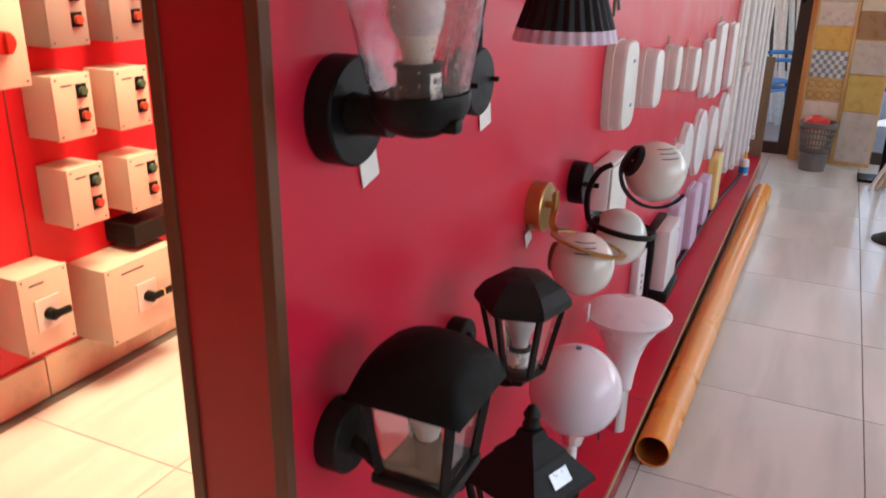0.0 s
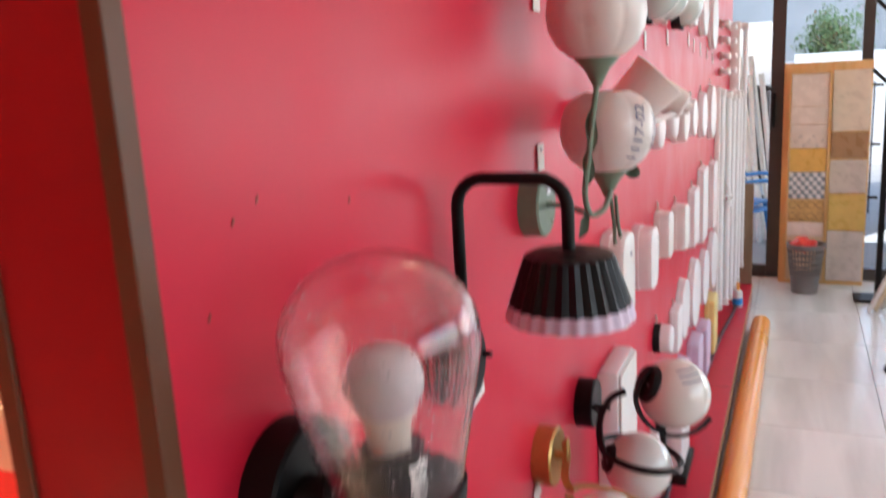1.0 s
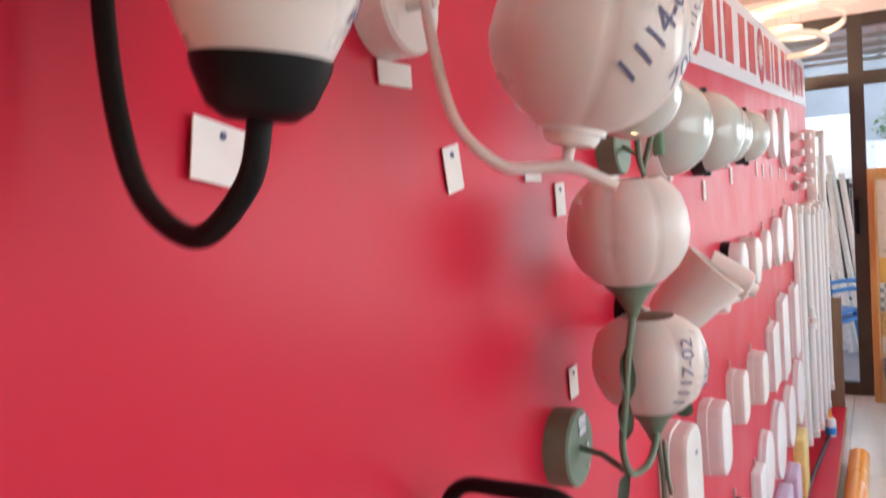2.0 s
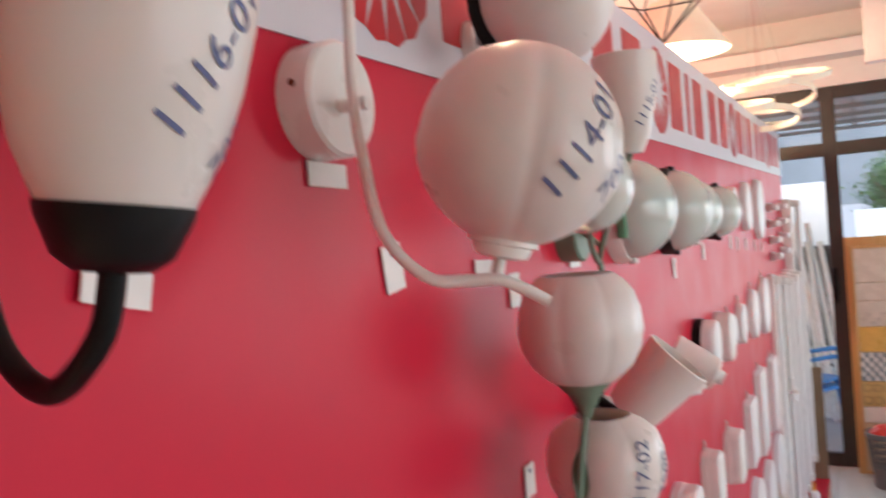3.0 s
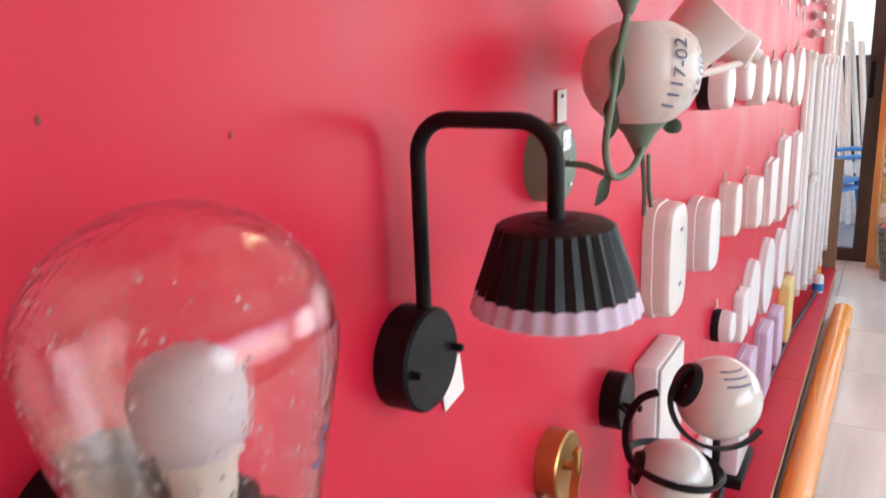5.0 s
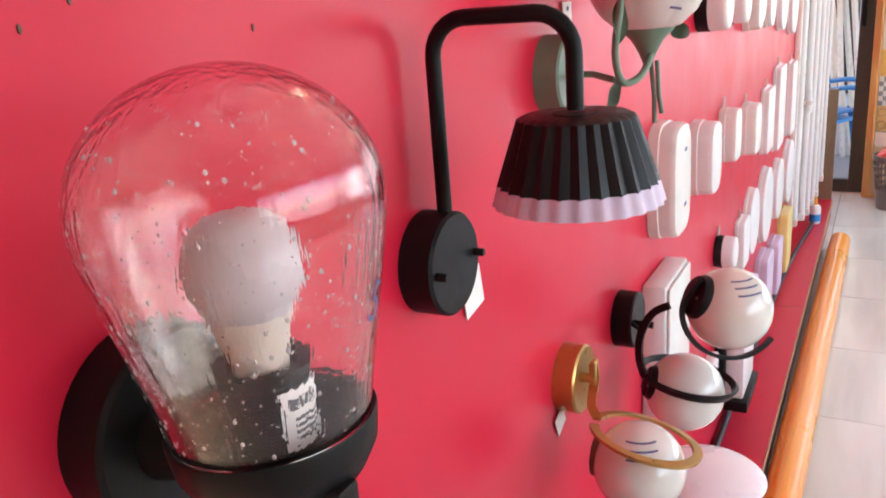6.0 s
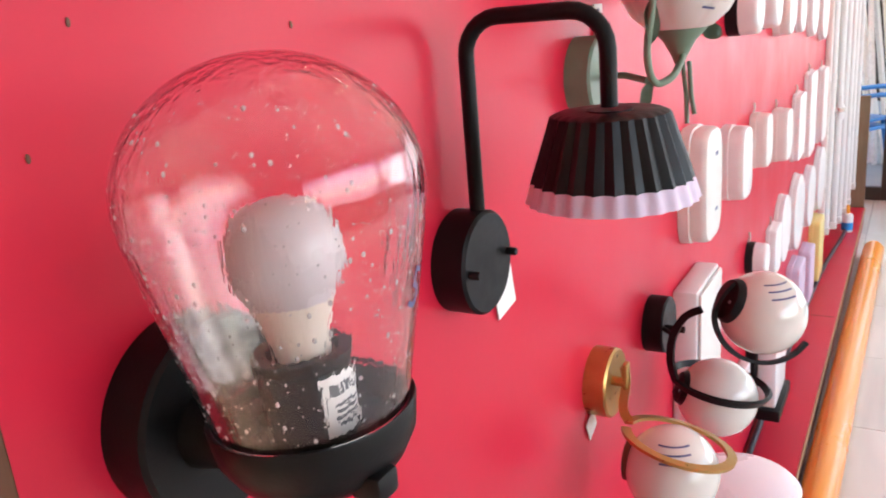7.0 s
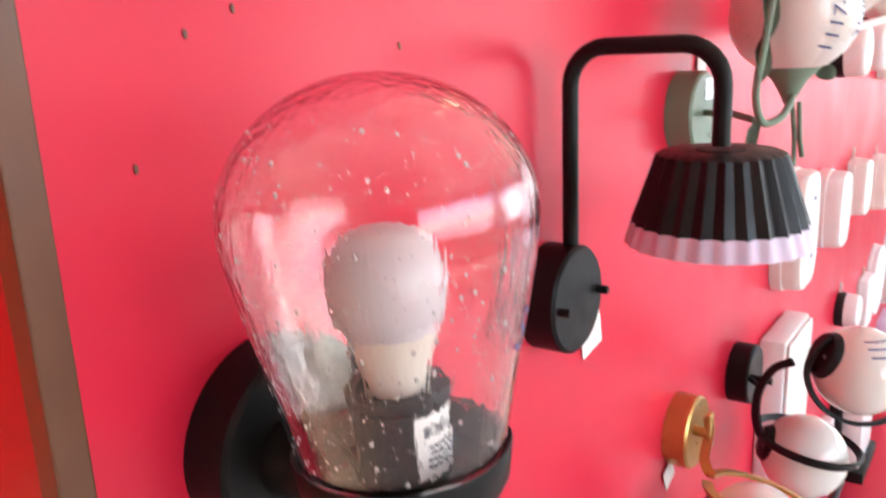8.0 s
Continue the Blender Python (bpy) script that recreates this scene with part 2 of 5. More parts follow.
def sweep(path, rx, ry=None, seg=12, caps=True, up=Vector((0, 0, 1)), flat=False):
    """A round or oval bar along a path; flat gives a strip of rectangular section."""
    ry = ry or rx
    bm = bmesh.new()
    path = [Vector(p) for p in path]
    rings, side = [], None
    for i, p in enumerate(path):
        d = (path[min(i + 1, len(path) - 1)] - path[max(i - 1, 0)]).normalized()
        if side is None:
            side = d.cross(up)
            if side.length < 1e-3:
                side = d.cross(Vector((1, 0, 0)))
        side = (side - d * side.dot(d)).normalized()
        top = side.cross(d)
        if flat:
            ring = [p + side * a * rx + top * b * ry for a, b in ((1, 1), (-1, 1), (-1, -1), (1, -1))]
        else:
            ring = [p + side * rx * math.cos(2 * math.pi * k / seg) + top * ry * math.sin(2 * math.pi * k / seg) for k in range(seg)]
        rings.append([bm.verts.new(v) for v in ring])
    for a, b in zip(rings, rings[1:]):
        for k in range(len(a)):
            bm.faces.new((a[k], a[(k + 1) % len(a)], b[(k + 1) % len(a)], b[k]))
    if caps:
        bm.faces.new(rings[0]), bm.faces.new(rings[-1][::-1])
    return bm


def ring_path(c, r, tilt, a0=0, a1=360, n=48, rise=0.0):
    m = Matrix.Translation(c) @ tilt
    return [m @ Vector((r * math.cos(radians(a0 + (a1 - a0) * k / n)), r * math.sin(radians(a0 + (a1 - a0) * k / n)), rise * k / n)) for k in range(n + 1)]


def slab(w, h, d, power=4.0, rim=0.006, dome=0.004, seg=48):
    """A rounded plate on the wall: y across, z up, x out; power 2 is an oval, higher is squarer."""
    bm = bmesh.new()
    levels = [(1.0, 0.0), (1.0, d - rim), (0.985, d - rim * 0.5), (0.95, d - rim * 0.12), (0.9, d), (0.55, d + dome * 0.8), (0.0, d + dome)]
    rings = []
    for s, x in levels:
        if s == 0:
            rings.append([bm.verts.new((x, 0, 0))])
            continue
        ring = []
        for i in range(seg):
            a = 2 * math.pi * i / seg
            c, t = math.cos(a), math.sin(a)
            shrink = (1 - s) * min(w, h) / 2
            ring.append(bm.verts.new((x, math.copysign(abs(c) ** (2 / power), c) * (w / 2 - shrink), math.copysign(abs(t) ** (2 / power), t) * (h / 2 - shrink))))
        rings.append(ring)
    for a, b in zip(rings, rings[1:]):
        for i in range(seg):
            j = (i + 1) % seg
            vs = list(dict.fromkeys([a[i], a[j], b[j % len(b)], b[i % len(b)]]))
            bm.faces.new(vs)
    bm.faces.new(rings[0])
    return bm


def join(*bms):
    out = bmesh.new()
    for b in bms:
        me = bpy.data.meshes.new("tmp")
        b.to_mesh(me)
        b.free()
        out.from_mesh(me)
        bpy.data.meshes.remove(me)
    return out


def lettering(text, size):
    """The outline of a text as triangles in the plane, centred."""
    cu = bpy.data.curves.new("writing", "FONT")
    cu.body, cu.size, cu.align_x, cu.align_y, cu.resolution_u = text, size, "CENTER", "CENTER", 3
    tmp = bpy.data.objects.new("writing", cu)
    me = bpy.data.meshes.new_from_object(tmp)
    bm = bmesh.new()
    bm.from_mesh(me)
    bpy.data.objects.remove(tmp)
    bpy.data.meshes.remove(me)
    return bm


def write_on(text, size, turn, radius_at, angle, z, narrow=1.0, lift=0.0006):
    """Writing laid on a turned surface: turn is the slant of the line, angle the side it is on."""
    bm = lettering(text, size)
    bmesh.ops.subdivide_edges(bm, edges=[e for e in bm.edges if e.calc_length() > size * 0.25], cuts=2)
    c, s = math.cos(radians(turn)), math.sin(radians(turn))
    for v in bm.verts:
        x, y = v.co.x, v.co.y * narrow
        u, w = c * x - s * y, s * x + c * y
        zz = z + w
        r = radius_at(zz) + lift
        a = radians(angle) + u / max(r, 0.02)
        v.co = Vector((r * math.cos(a), r * math.sin(a), zz))
    return bm


def radius_of(profile):
    zs, rs = [p[1] for p in profile], [p[0] for p in profile]
    return lambda z: float(np.interp(z, zs, rs))


def tag_card(y, z, w, h, tilt=0.0, dot=False, x=0.003, lean=0.0):
    t = thing("price_tag", (x, y, z), "small white paper price tag taped on the red wall", "price tag", "price tags")
    m = Matrix.Rotation(radians(tilt), 4, "X") @ Matrix.Rotation(radians(lean), 4, "Z")
    b = box(-0.0006, 0.0006, -w / 2, w / 2, -h / 2, h / 2)
    b.transform(m)
    part("card", b, PAPER, t, smooth=False)
    if dot:
        d = lathe([(0, 0), (h * 0.07, 0), (h * 0.07, 0.0012), (0, 0.0012)], 12, m @ Matrix.Translation((0.0006, 0, h * 0.3)) @ AX)
        part("ink_dot", d, INK, t)
    return t


# ---- the large structure ----
Y0, Y1, TOP = 1.655, 6.98, 2.25      # ends and height of the display partition
THICK, LEDGE_X, LEDGE_Z = 0.150, 0.166, 0.10

wall = thing("wall_display", (0, 0, 0), "glossy red laminate display partition with dark brown corner strips", "wall", kind="structure")
part("panel_face", box(-0.018, 0, Y0 + 0.002, Y1, LEDGE_Z, TOP), RED, wall, smooth=False)
part("panel_core", box(-THICK + 0.018, -0.0185, Y0 + 0.02, Y1, 0, TOP - 0.004), RED_SHADED, wall, smooth=False)
part("panel_back", box(-THICK, -THICK + 0.0175, Y0 + 0.002, Y1, 0, TOP), RED_SIDE, wall, smooth=False)
# end face turned from the light: its shade is in the darker red
part("end_panel", box(-THICK + 0.016, -0.016, Y0 + 0.001, Y0 + 0.0195, 0, TOP), RED_SHADED, wall, "red end panel with shade in its colour", smooth=False)
part("corner_strip", box(-0.017, 0.002, Y0 - 0.003, Y0 + 0.016, 0, TOP, 0.0015), BROWN, wall, "dark brown edging strip", smooth=False)
part("corner_strip", box(-THICK - 0.002, -THICK + 0.017, Y0 - 0.003, Y0 + 0.014, 0, TOP, 0.0015), BROWN, wall, "dark brown edging strip", smooth=False)
ledge = thing("plinth", (0, 0, 0), "low red plinth along the foot of the display wall", "plinth", kind="structure")
part("plinth_top", box(-0.017, LEDGE_X - 0.006, Y0 + 0.03, Y1, LEDGE_Z - 0.018, LEDGE_Z), RED, ledge, smooth=False)
part("plinth_edge", box(LEDGE_X - 0.0055, LEDGE_X, Y0 + 0.03, Y1, LEDGE_Z - 0.02, LEDGE_Z + 0.001, 0.002), BEIGE, ledge, "raw beige board edge", smooth=False)
# plinth front takes the same shaded red
part("plinth_front", box(LEDGE_X - 0.03, LEDGE_X - 0.006, Y0 + 0.03, Y1, 0.0, LEDGE_Z - 0.021), RED_SHADED, ledge, smooth=False)
for yj in (3.3, 5.05):
    part("plinth_joint", box(0.0, LEDGE_X - 0.015, yj, yj + 0.003, LEDGE_Z, LEDGE_Z + 0.0006), BROWN, ledge, smooth=False)

BX0, BX1, BY0, BY1, HT = -1.70, 3.6, -2.4, 7.62, 3.05
floor = thing("floor", (0, 0, 0), "pale grey glossy square floor tiles with dark joints", "floor", kind="structure")
part("floor_bed", box(BX0 - 0.2, BX1 + 0.2, BY0 - 0.2, BY1 + 0.3, -0.12, -0.006), GROUT, floor, smooth=False)
ceiling = finish("ceiling", box(BX0 - 0.2, BX1 + 0.2, BY0 - 0.2, BY1 + 0.1, HT, HT + 0.12), CEIL, smooth=False)
tagged(ceiling, "off-white painted ceiling with shallow beams", "ceiling", kind="structure")
for yb in (1.2, 4.4):
    bmn = finish("ceiling_beam", box(BX0, BX1, yb, yb + 0.14, HT - 0.13, HT - 0.002, 0.004), CEIL, smooth=False)
    tagged(bmn, "off-white painted ceiling beam", "beam", "ceiling beams", "structure")
side = thing("wall_side", (BX0, 0, 0), "red display panel wall with a beige tile skirting", "wall", kind="structure")
part("panel", box(-0.14, 0, BY0, BY1, 0.002, HT), RED_SIDE, side, smooth=False)
for k in range(16):
    ys = BY0 + 0.02 + k * 0.62
    part("skirting_tile", box(0.001, 0.014, ys, ys + 0.615, 0.001, 0.145, 0.003), SKIRT, side, smooth=False)
part("panel_joint", box(0.0, 0.002, 2.60, 2.604, 0.15, 2.6), BROWN, side, smooth=False)
back = finish("wall_back", box(BX0 - 0.1, BX1 + 0.1, BY0 - 0.15, BY0, 0, HT), WALLW, smooth=False)
tagged(back, "plain white painted wall", "wall", kind="structure")
# side front with a wide opening to the street
rw = thing("wall_right", (BX1, 0, 0), "white painted wall with a wide shop window", "wall", kind="structure")
for y0, y1, z0, z1 in ((BY0, 0.2, 0, HT), (4.4, 5.1, 0, HT), (7.3, BY1, 0, HT), (0.2, 4.4, 0, 0.85), (0.2, 4.4, 2.6, HT), (5.1, 7.3, 0, 0.85), (5.1, 7.3, 2.6, HT)):
    part("masonry", box(0, 0.15, y0 + 0.001, y1 - 0.001, z0, z1), WALLW, rw, smooth=False)
for yb in (0.2, 1.6, 3.0, 4.34, 5.1, 7.24):
    part("window_bar", box(0.02, 0.08, yb, yb + 0.06, 0.85, 2.6), ALU, rw, smooth=False)
for y0, y1 in ((0.26, 4.34), (5.16, 7.24)):
    part("window_bar", box(0.02, 0.08, y0, y1, 0.852, 0.91), ALU, rw, smooth=False)

# glazed shop front
front = thing("shop_front", (0, BY1, 0), "dark bronze aluminium glazed shop front", "shop front", kind="structure")


def bar(x0, x1, z0, z1, d=0.05, name="frame_bar"):
    part(name, box(x0, x1, -d / 2, d / 2, z0, z1, 0.003), ALU, front, smooth=False)


for x0, x1 in ((-1.68, -1.60), (-0.62, -0.55), (0.225, 0.315), (0.80, 0.87), (1.75, 1.83), (2.7, 2.78), (3.5, 3.58)):
    bar(x0, x1, 0.0, 2.57)
for z0, z1 in ((2.11, 2.20), (2.49, 2.57)):
    for x0, x1 in ((-1.60, -0.62), (-0.55, 0.225), (0.315, 0.80), (0.87, 1.75), (1.83, 2.7), (2.78, 3.5)):
        bar(x0, x1, z0, z1)
for x0, x1 in ((-1.60, -0.62), (-0.55, 0.225), (0.315, 0.80), (0.87, 1.75), (1.83, 2.7), (2.78, 3.5)):
    bar(x0, x1, 0.0, 0.09)
    for z0, z1 in ((0.09, 2.11), (2.20, 2.49)):
        if x0 == -0.55 and z0 < 1:
            continue
        g = part("pane", box(x0, x1, -0.003, 0.003, z0, z1), PANE, front, smooth=False)
        g.visible_shadow = False
part("fascia", box(BX0, BX1, -0.05, 0.05, 2.572, HT), CEIL, front, smooth=False)
part("fascia_ledge", box(BX0, BX1, -0.30, -0.052, 2.74, 2.83, 0.004), CEIL, front, smooth=False)
hd = part("door_handle", box(0.232, 0.262, -0.06, -0.026, 1.12, 1.36, 0.005), BLACK, front)

# ---- wall lamps near the end of the partition ----


def plate(parent, z0, r, d, material, name="backplate", y=0.0, label=""):
    return part(name, lathe([(0, 0), (r, 0), (r, d - 0.003), (r - 0.003, d), (0, d)], 48, Matrix.Translation((0, y, z0)) @ AX), material, parent, label)


# glass wall lantern with a bulb
g = thing("wall_lantern", (0, 1.772, 1.265), "matt black wall lantern with a seeded glass jar and white bulb", "wall lamp")
plate(g, 0.0, 0.064, 0.034, BLACK, y=0.014)
part("screw", lathe([(0, 0), (0.0022, 0), (0.0022, 0.0015), (0, 0.0015)], 10, Matrix.Translation((0.02, -0.0435, 0)) @ Matrix.Rotation(radians(90), 4, "X")), CHROME, g)
part("arm", lathe([(0, 0.03), (0.026, 0.03), (0.022, 0.05), (0.022, 0.085), (0, 0.085)], 32, AX), BLACK, g)
GX = 0.115
GM = Matrix.Translation((GX, -0.002, 0.115)) @ Matrix.Rotation(radians(-2.0), 4, "Y") @ Matrix.Rotation(radians(0.8), 4, "X") @ Matrix.Translation((0, 0, -0.115))
bowl = [(0.0, -0.016), (0.020, -0.015), (0.035, -0.009), (0.0475, 0.001), (0.0545, 0.014), (0.0568, 0.031), (0.0562, 0.0325), (0.054, 0.031), (0.049, 0.014), (0, 0.012)]
part("bowl", lathe(bowl, 56, GM), BLACK, g)
part("bowl_clip", box(GX + 0.038, GX + 0.058, -0.022, -0.004, -0.006, 0.009, 0.003), BLACK, g)
outer = [(0.0535, 0.031), (0.0585, 0.055), (0.065, 0.085), (0.0714, 0.115), (0.0760, 0.138)] + [(0.0769 * math.cos(radians(q)), 0.150 + 0.067 * math.sin(radians(q))) for q in range(0, 85, 7)] + [(0.0, 0.217)]
inner = [(max(r - 0.0022, 0.0), z - 0.0022 * min(max(z - 0.14, 0) / 0.07, 1)) for r, z in outer]
jar = part("glass_jar", lathe(outer + inner[::-1], 72, GM, closed=True), GLASS_SEEDED, g, "clear seeded glass jar")
jar.visible_shadow = False
part("holder", lathe([(0, 0.012), (0.033, 0.012), (0.033, 0.015), (0.0250, 0.017), (0.0245, 0.056), (0.0235, 0.0565), (0.0235, 0.0585), (0.0262, 0.059), (0.0262, 0.064), (0.0195, 0.064), (0.0185, 0.052), (0, 0.052)], 36, GM), BLACK, g, "black lamp holder")
lab = bmesh.new()
rows = []
for a in range(-34, 38, 6):
    rows.append([lab.verts.new(GM @ Vector((0.0252 * math.cos(radians(a)), 0.0252 * math.sin(radians(a)), z))) for z in (0.021, 0.054)])
for a, b in zip(rows, rows[1:]):
    lab.faces.new((a[0], b[0], b[1], a[1]))
sticker = part("sticker", lab, PAPER, g, "white printed sticker")
for k, (a0, a1, z, h) in enumerate([(-24, -14, 0.039, 0.006), (-11, -4, 0.039, 0.006), (-1, 7, 0.039, 0.006), (10, 16, 0.039, 0.006), (-20, 22, 0.0325, 0.0018), (-18, 20, 0.029, 0.0018), (-20, 22, 0.0255, 0.0018), (-18, 16, 0.022, 0.0018)]):
    pb = bmesh.new()
    q = [[pb.verts.new(GM @ Vector((0.0255 * math.cos(radians(a)), 0.0255 * math.sin(radians(a)), zz + 0.004))) for zz in (z, z + h)] for a in np.linspace(a0, a1, 4)]
    for a, b in zip(q, q[1:]):
        pb.faces.new((a[0], b[0], b[1], a[1]))
    part("print_bar", pb, PRINT, sticker)
bulb = part("bulb", lathe([(0.0226, 0.0925), (0.0262, 0.098), (0.0290, 0.105), (0.0304, 0.113), (0.0305, 0.119), (0.0290, 0.1275), (0.0245, 0.1365), (0.0175, 0.1422), (0.009, 0.1448), (0.0, 0.1455)], 40, GM), BULB, g, "frosted white bulb")
part("bulb_neck", lathe([(0.0, 0.053), (0.0150, 0.053), (0.0158, 0.066), (0.0172, 0.074), (0.0196, 0.083), (0.0218, 0.0895), (0.0224, 0.0924), (0, 0.0924)], 40, GM), BULB_NECK, bulb)
sc = write_on("5", 0.030, -20, radius_of(outer[:6]), 14, 0.095, lift=0.0004)
sc.transform(GM)
part("ink_mark", sc, INK, jar)
# air bubbles in the glass
rng = random.Random(4)
bub = bmesh.new()
ro = radius_of(outer[:-1])
for k in range(850):
    a, z = rng.uniform(0, 2 * math.pi), rng.uniform(0.035, 0.198)
    r = ro(z) - 0.0011
    s = rng.choice((0.0004, 0.0005, 0.0005, 0.0006, 0.0008, 0.0012))
    m = GM @ Matrix.Translation((r * math.cos(a), r * math.sin(a), z)) @ Matrix.Diagonal((s, s, s * 1.3, 1))
    bmesh.ops.create_icosphere(bub, subdivisions=1, radius=1, matrix=m)
tagged(part("bubble_scatter", bub, AIR, jar, "small air bubbles"), kind="stuff")
tag_card(1.856, 1.182, 0.042, 0.045, 14)

# arm lamp with a pleated shade
k_ = thing("arm_lamp", (0, 2.143, 1.252), "matt black arm lamp with a pleated black shade and lilac rim", "wall lamp")
plate(k_, 0, 0.052, 0.036, BLACK)
for dy in (0.045, -0.045):
    part("thumb_screw", lathe([(0, 0.03), (0.0042, 0.03), (0.0042, 0.0455), (0.0034, 0.047), (0, 0.047)], 14, Matrix.Translation((0, dy * 0.9, 0)) @ AX), BLACK, k_)
zt, SX = 0.232, 0.161
pts = [(0.024, 0.006, 0.045)] + [(0.024, 0.006, z) for z in (0.10, 0.15, zt - 0.034)]
pts += [(0.024 + 0.034 * (1 - math.cos(radians(a))), 0.006, zt - 0.034 + 0.034 * math.sin(radians(a))) for a in range(15, 91, 15)]
pts += [(x, 0.004, zt) for x in (0.08, 0.10)]
pts += [(SX - 0.034 + 0.034 * math.sin(radians(a)), 0.003, zt - 0.034 + 0.034 * math.cos(radians(a))) for a in range(0, 91, 15)]
pts += [(SX, 0.003, zt - 0.06), (SX, 0.003, 0.150)]
part("arm", sweep(pts, 0.0076, seg=16), BLACK, k_)
MS = Matrix.Translation((SX, 0.003, 0))
NP = 26


def pleat(depth):
    return lambda a, k: 1 + depth * (abs(((a * NP / (2 * math.pi)) % 1) - 0.5) * 2 - 0.5) * (0 if k in (0, 1) else 1)


part("shade", lathe([(0, 0.147), (0.045, 0.147), (0.0505, 0.144), (0.0695, 0.087), (0.0675, 0.087), (0.0485, 0.141), (0.0, 0.143)], NP * 6, MS, pleat(0.055)), BLACK_SHADE, k_, "pleated black shade")
part("diffuser", lathe([(0.0675, 0.0875), (0.0697, 0.0875), (0.0747, 0.0700), (0.0727, 0.0700), (0.066, 0.087)], NP * 6, MS, lambda a, k: 1 + 0.038 * (abs(((a * NP / (2 * math.pi)) % 1) - 0.5) * 2 - 0.5)), LILAC, k_, "lilac white pleated rim")
part("lamp_holder", lathe([(0, 0.148), (0.02, 0.148), (0.02, 0.10), (0, 0.10)], 24, MS), BLACK, k_)
tag_card(2.238, 1.185, 0.046, 0.048, 10)


# ring sconces with opal balls
def ball(parent, c, r, material=OPAL_GLOSS, marks=0, side=-40, name="globe", label="glossy opal glass ball"):
    b = part(name, lathe([(r * math.sin(radians(a)), -r * math.cos(radians(a))) for a in range(0, 181, 6)], 48, Matrix.Translation(c)), material, parent, label)
    for k in range(marks):
        w = bmesh.new()
        q = []
        for t in np.linspace(-0.022, 0.022, 6):
            el = radians(58 - 11 * k)
            a = radians(side) + t / (r * math.cos(el))
            q.append([w.verts.new(Vector(c) + Vector((math.cos(a) * math.cos(e), math.sin(a) * math.cos(e), math.sin(e))) * (r + 0.0006)) for e in (el, el + 0.045)])
        for m0, m1 in zip(q, q[1:]):
            w.faces.new((m0[0], m1[0], m1[1], m0[1]))
        part("ink_stroke", w, INK, b)
    return b


gs = thing("ring_sconce", (0, 2.505, 0.957), "brushed gold ring sconce with a glossy opal glass ball", "wall lamp")
plate(gs, -0.012, 0.052, 0.034, GOLD, y=0.018)
part("hub", lathe([(0, 0.03), (0.007, 0.03), (0.007, 0.055), (0, 0.055)], 16, AX), GOLD, gs)
gb = Vector((0.135, -0.058, -0.092))
tl = Matrix.Rotation(radians(12), 4, "Y") @ Matrix.Rotation(radians(-10), 4, "X")
loop = ring_path(gb + Vector((0.006, 0.010, 0.040)), 0.071, tl, 175, -165, 48, 0.0)
strip = smooth_path([(0.052, 0.004, 0.022), (0.054, 0.002, 0.0), (0.056, -0.020, -0.030)] + [tuple(loop[0])], 6)[:-1] + loop
part("ring", sweep(strip, 0.0022, 0.0065, flat=True), GOLD, gs, "curved gold strip ring")
part("rest", box(0.05, 0.058, -0.006, 0.012, -0.024, 0.03, 0.003), GOLD, gs)
ball(gs, gb, 0.063, marks=3, side=-70)
part("ball_cap", lathe([(0, 0), (0.03, 0), (0.03, 0.008), (0, 0.008)], 28, Matrix.Translation(gb + Vector((-0.062, 0, 0.005))) @ AX), BROWN, gs)
tag_card(2.496, 0.884, 0.034, 0.034, 24)

bs = thing("double_ring_sconce", (0, 2.785, 0.930), "matt black swirl sconce with two glossy opal glass balls", "wall lamp")
plate(bs, -0.006, 0.051, 0.036, BLACK, y=0.030)
part("hub", lathe([(0, 0.03), (0.006, 0.03), (0.006, 0.07), (0, 0.07)], 16, AX), BLACK, bs)
b1, b2 = Vector((0.2, -0.028, 0.058)), Vector((0.128, -0.012, -0.112))
l2 = ring_path(b2 + Vector((0.004, -0.002, 0.028)), 0.080, Matrix.Rotation(radians(10), 4, "Y") @ Matrix.Rotation(radians(-6), 4, "X"), 218, 560, 48)
swirl = smooth_path([(0.118, -0.092, 0.078), (0.090, -0.085, 0.058), (0.070, -0.080, 0.018), (0.066, -0.078, -0.026), tuple(l2[0])], 8)
part("lower_ring", sweep(swirl[:-1] + l2, 0.0032, 0.0060, flat=True), BLACK, bs, "curved black strip ring")
rt_, up_, bk_ = Vector((0.866, 0.5, 0)), Vector((0, 0, 1)), Vector((0.5, -0.866, 0))
arc = []
for a in range(128, 325, 6):
    q = radians(a)
    arc.append(b1 + rt_ * 0.080 * math.cos(q) + up_ * 0.074 * math.sin(q) + bk_ * (0.008 + 0.022 * max(0.0, -math.sin(q))))
part("upper_ring", sweep(arc, 0.0032, 0.0060, flat=True, up=bk_), BLACK, bs, "curved black strip ring")
part("hub_pin", sweep([(0.03, 0.0, 0.0), (0.068, -0.060, 0.012)], 0.004), BLACK, bs)
ball(bs, b1, 0.067, marks=3, side=-45)
ball(bs, b2, 0.067)
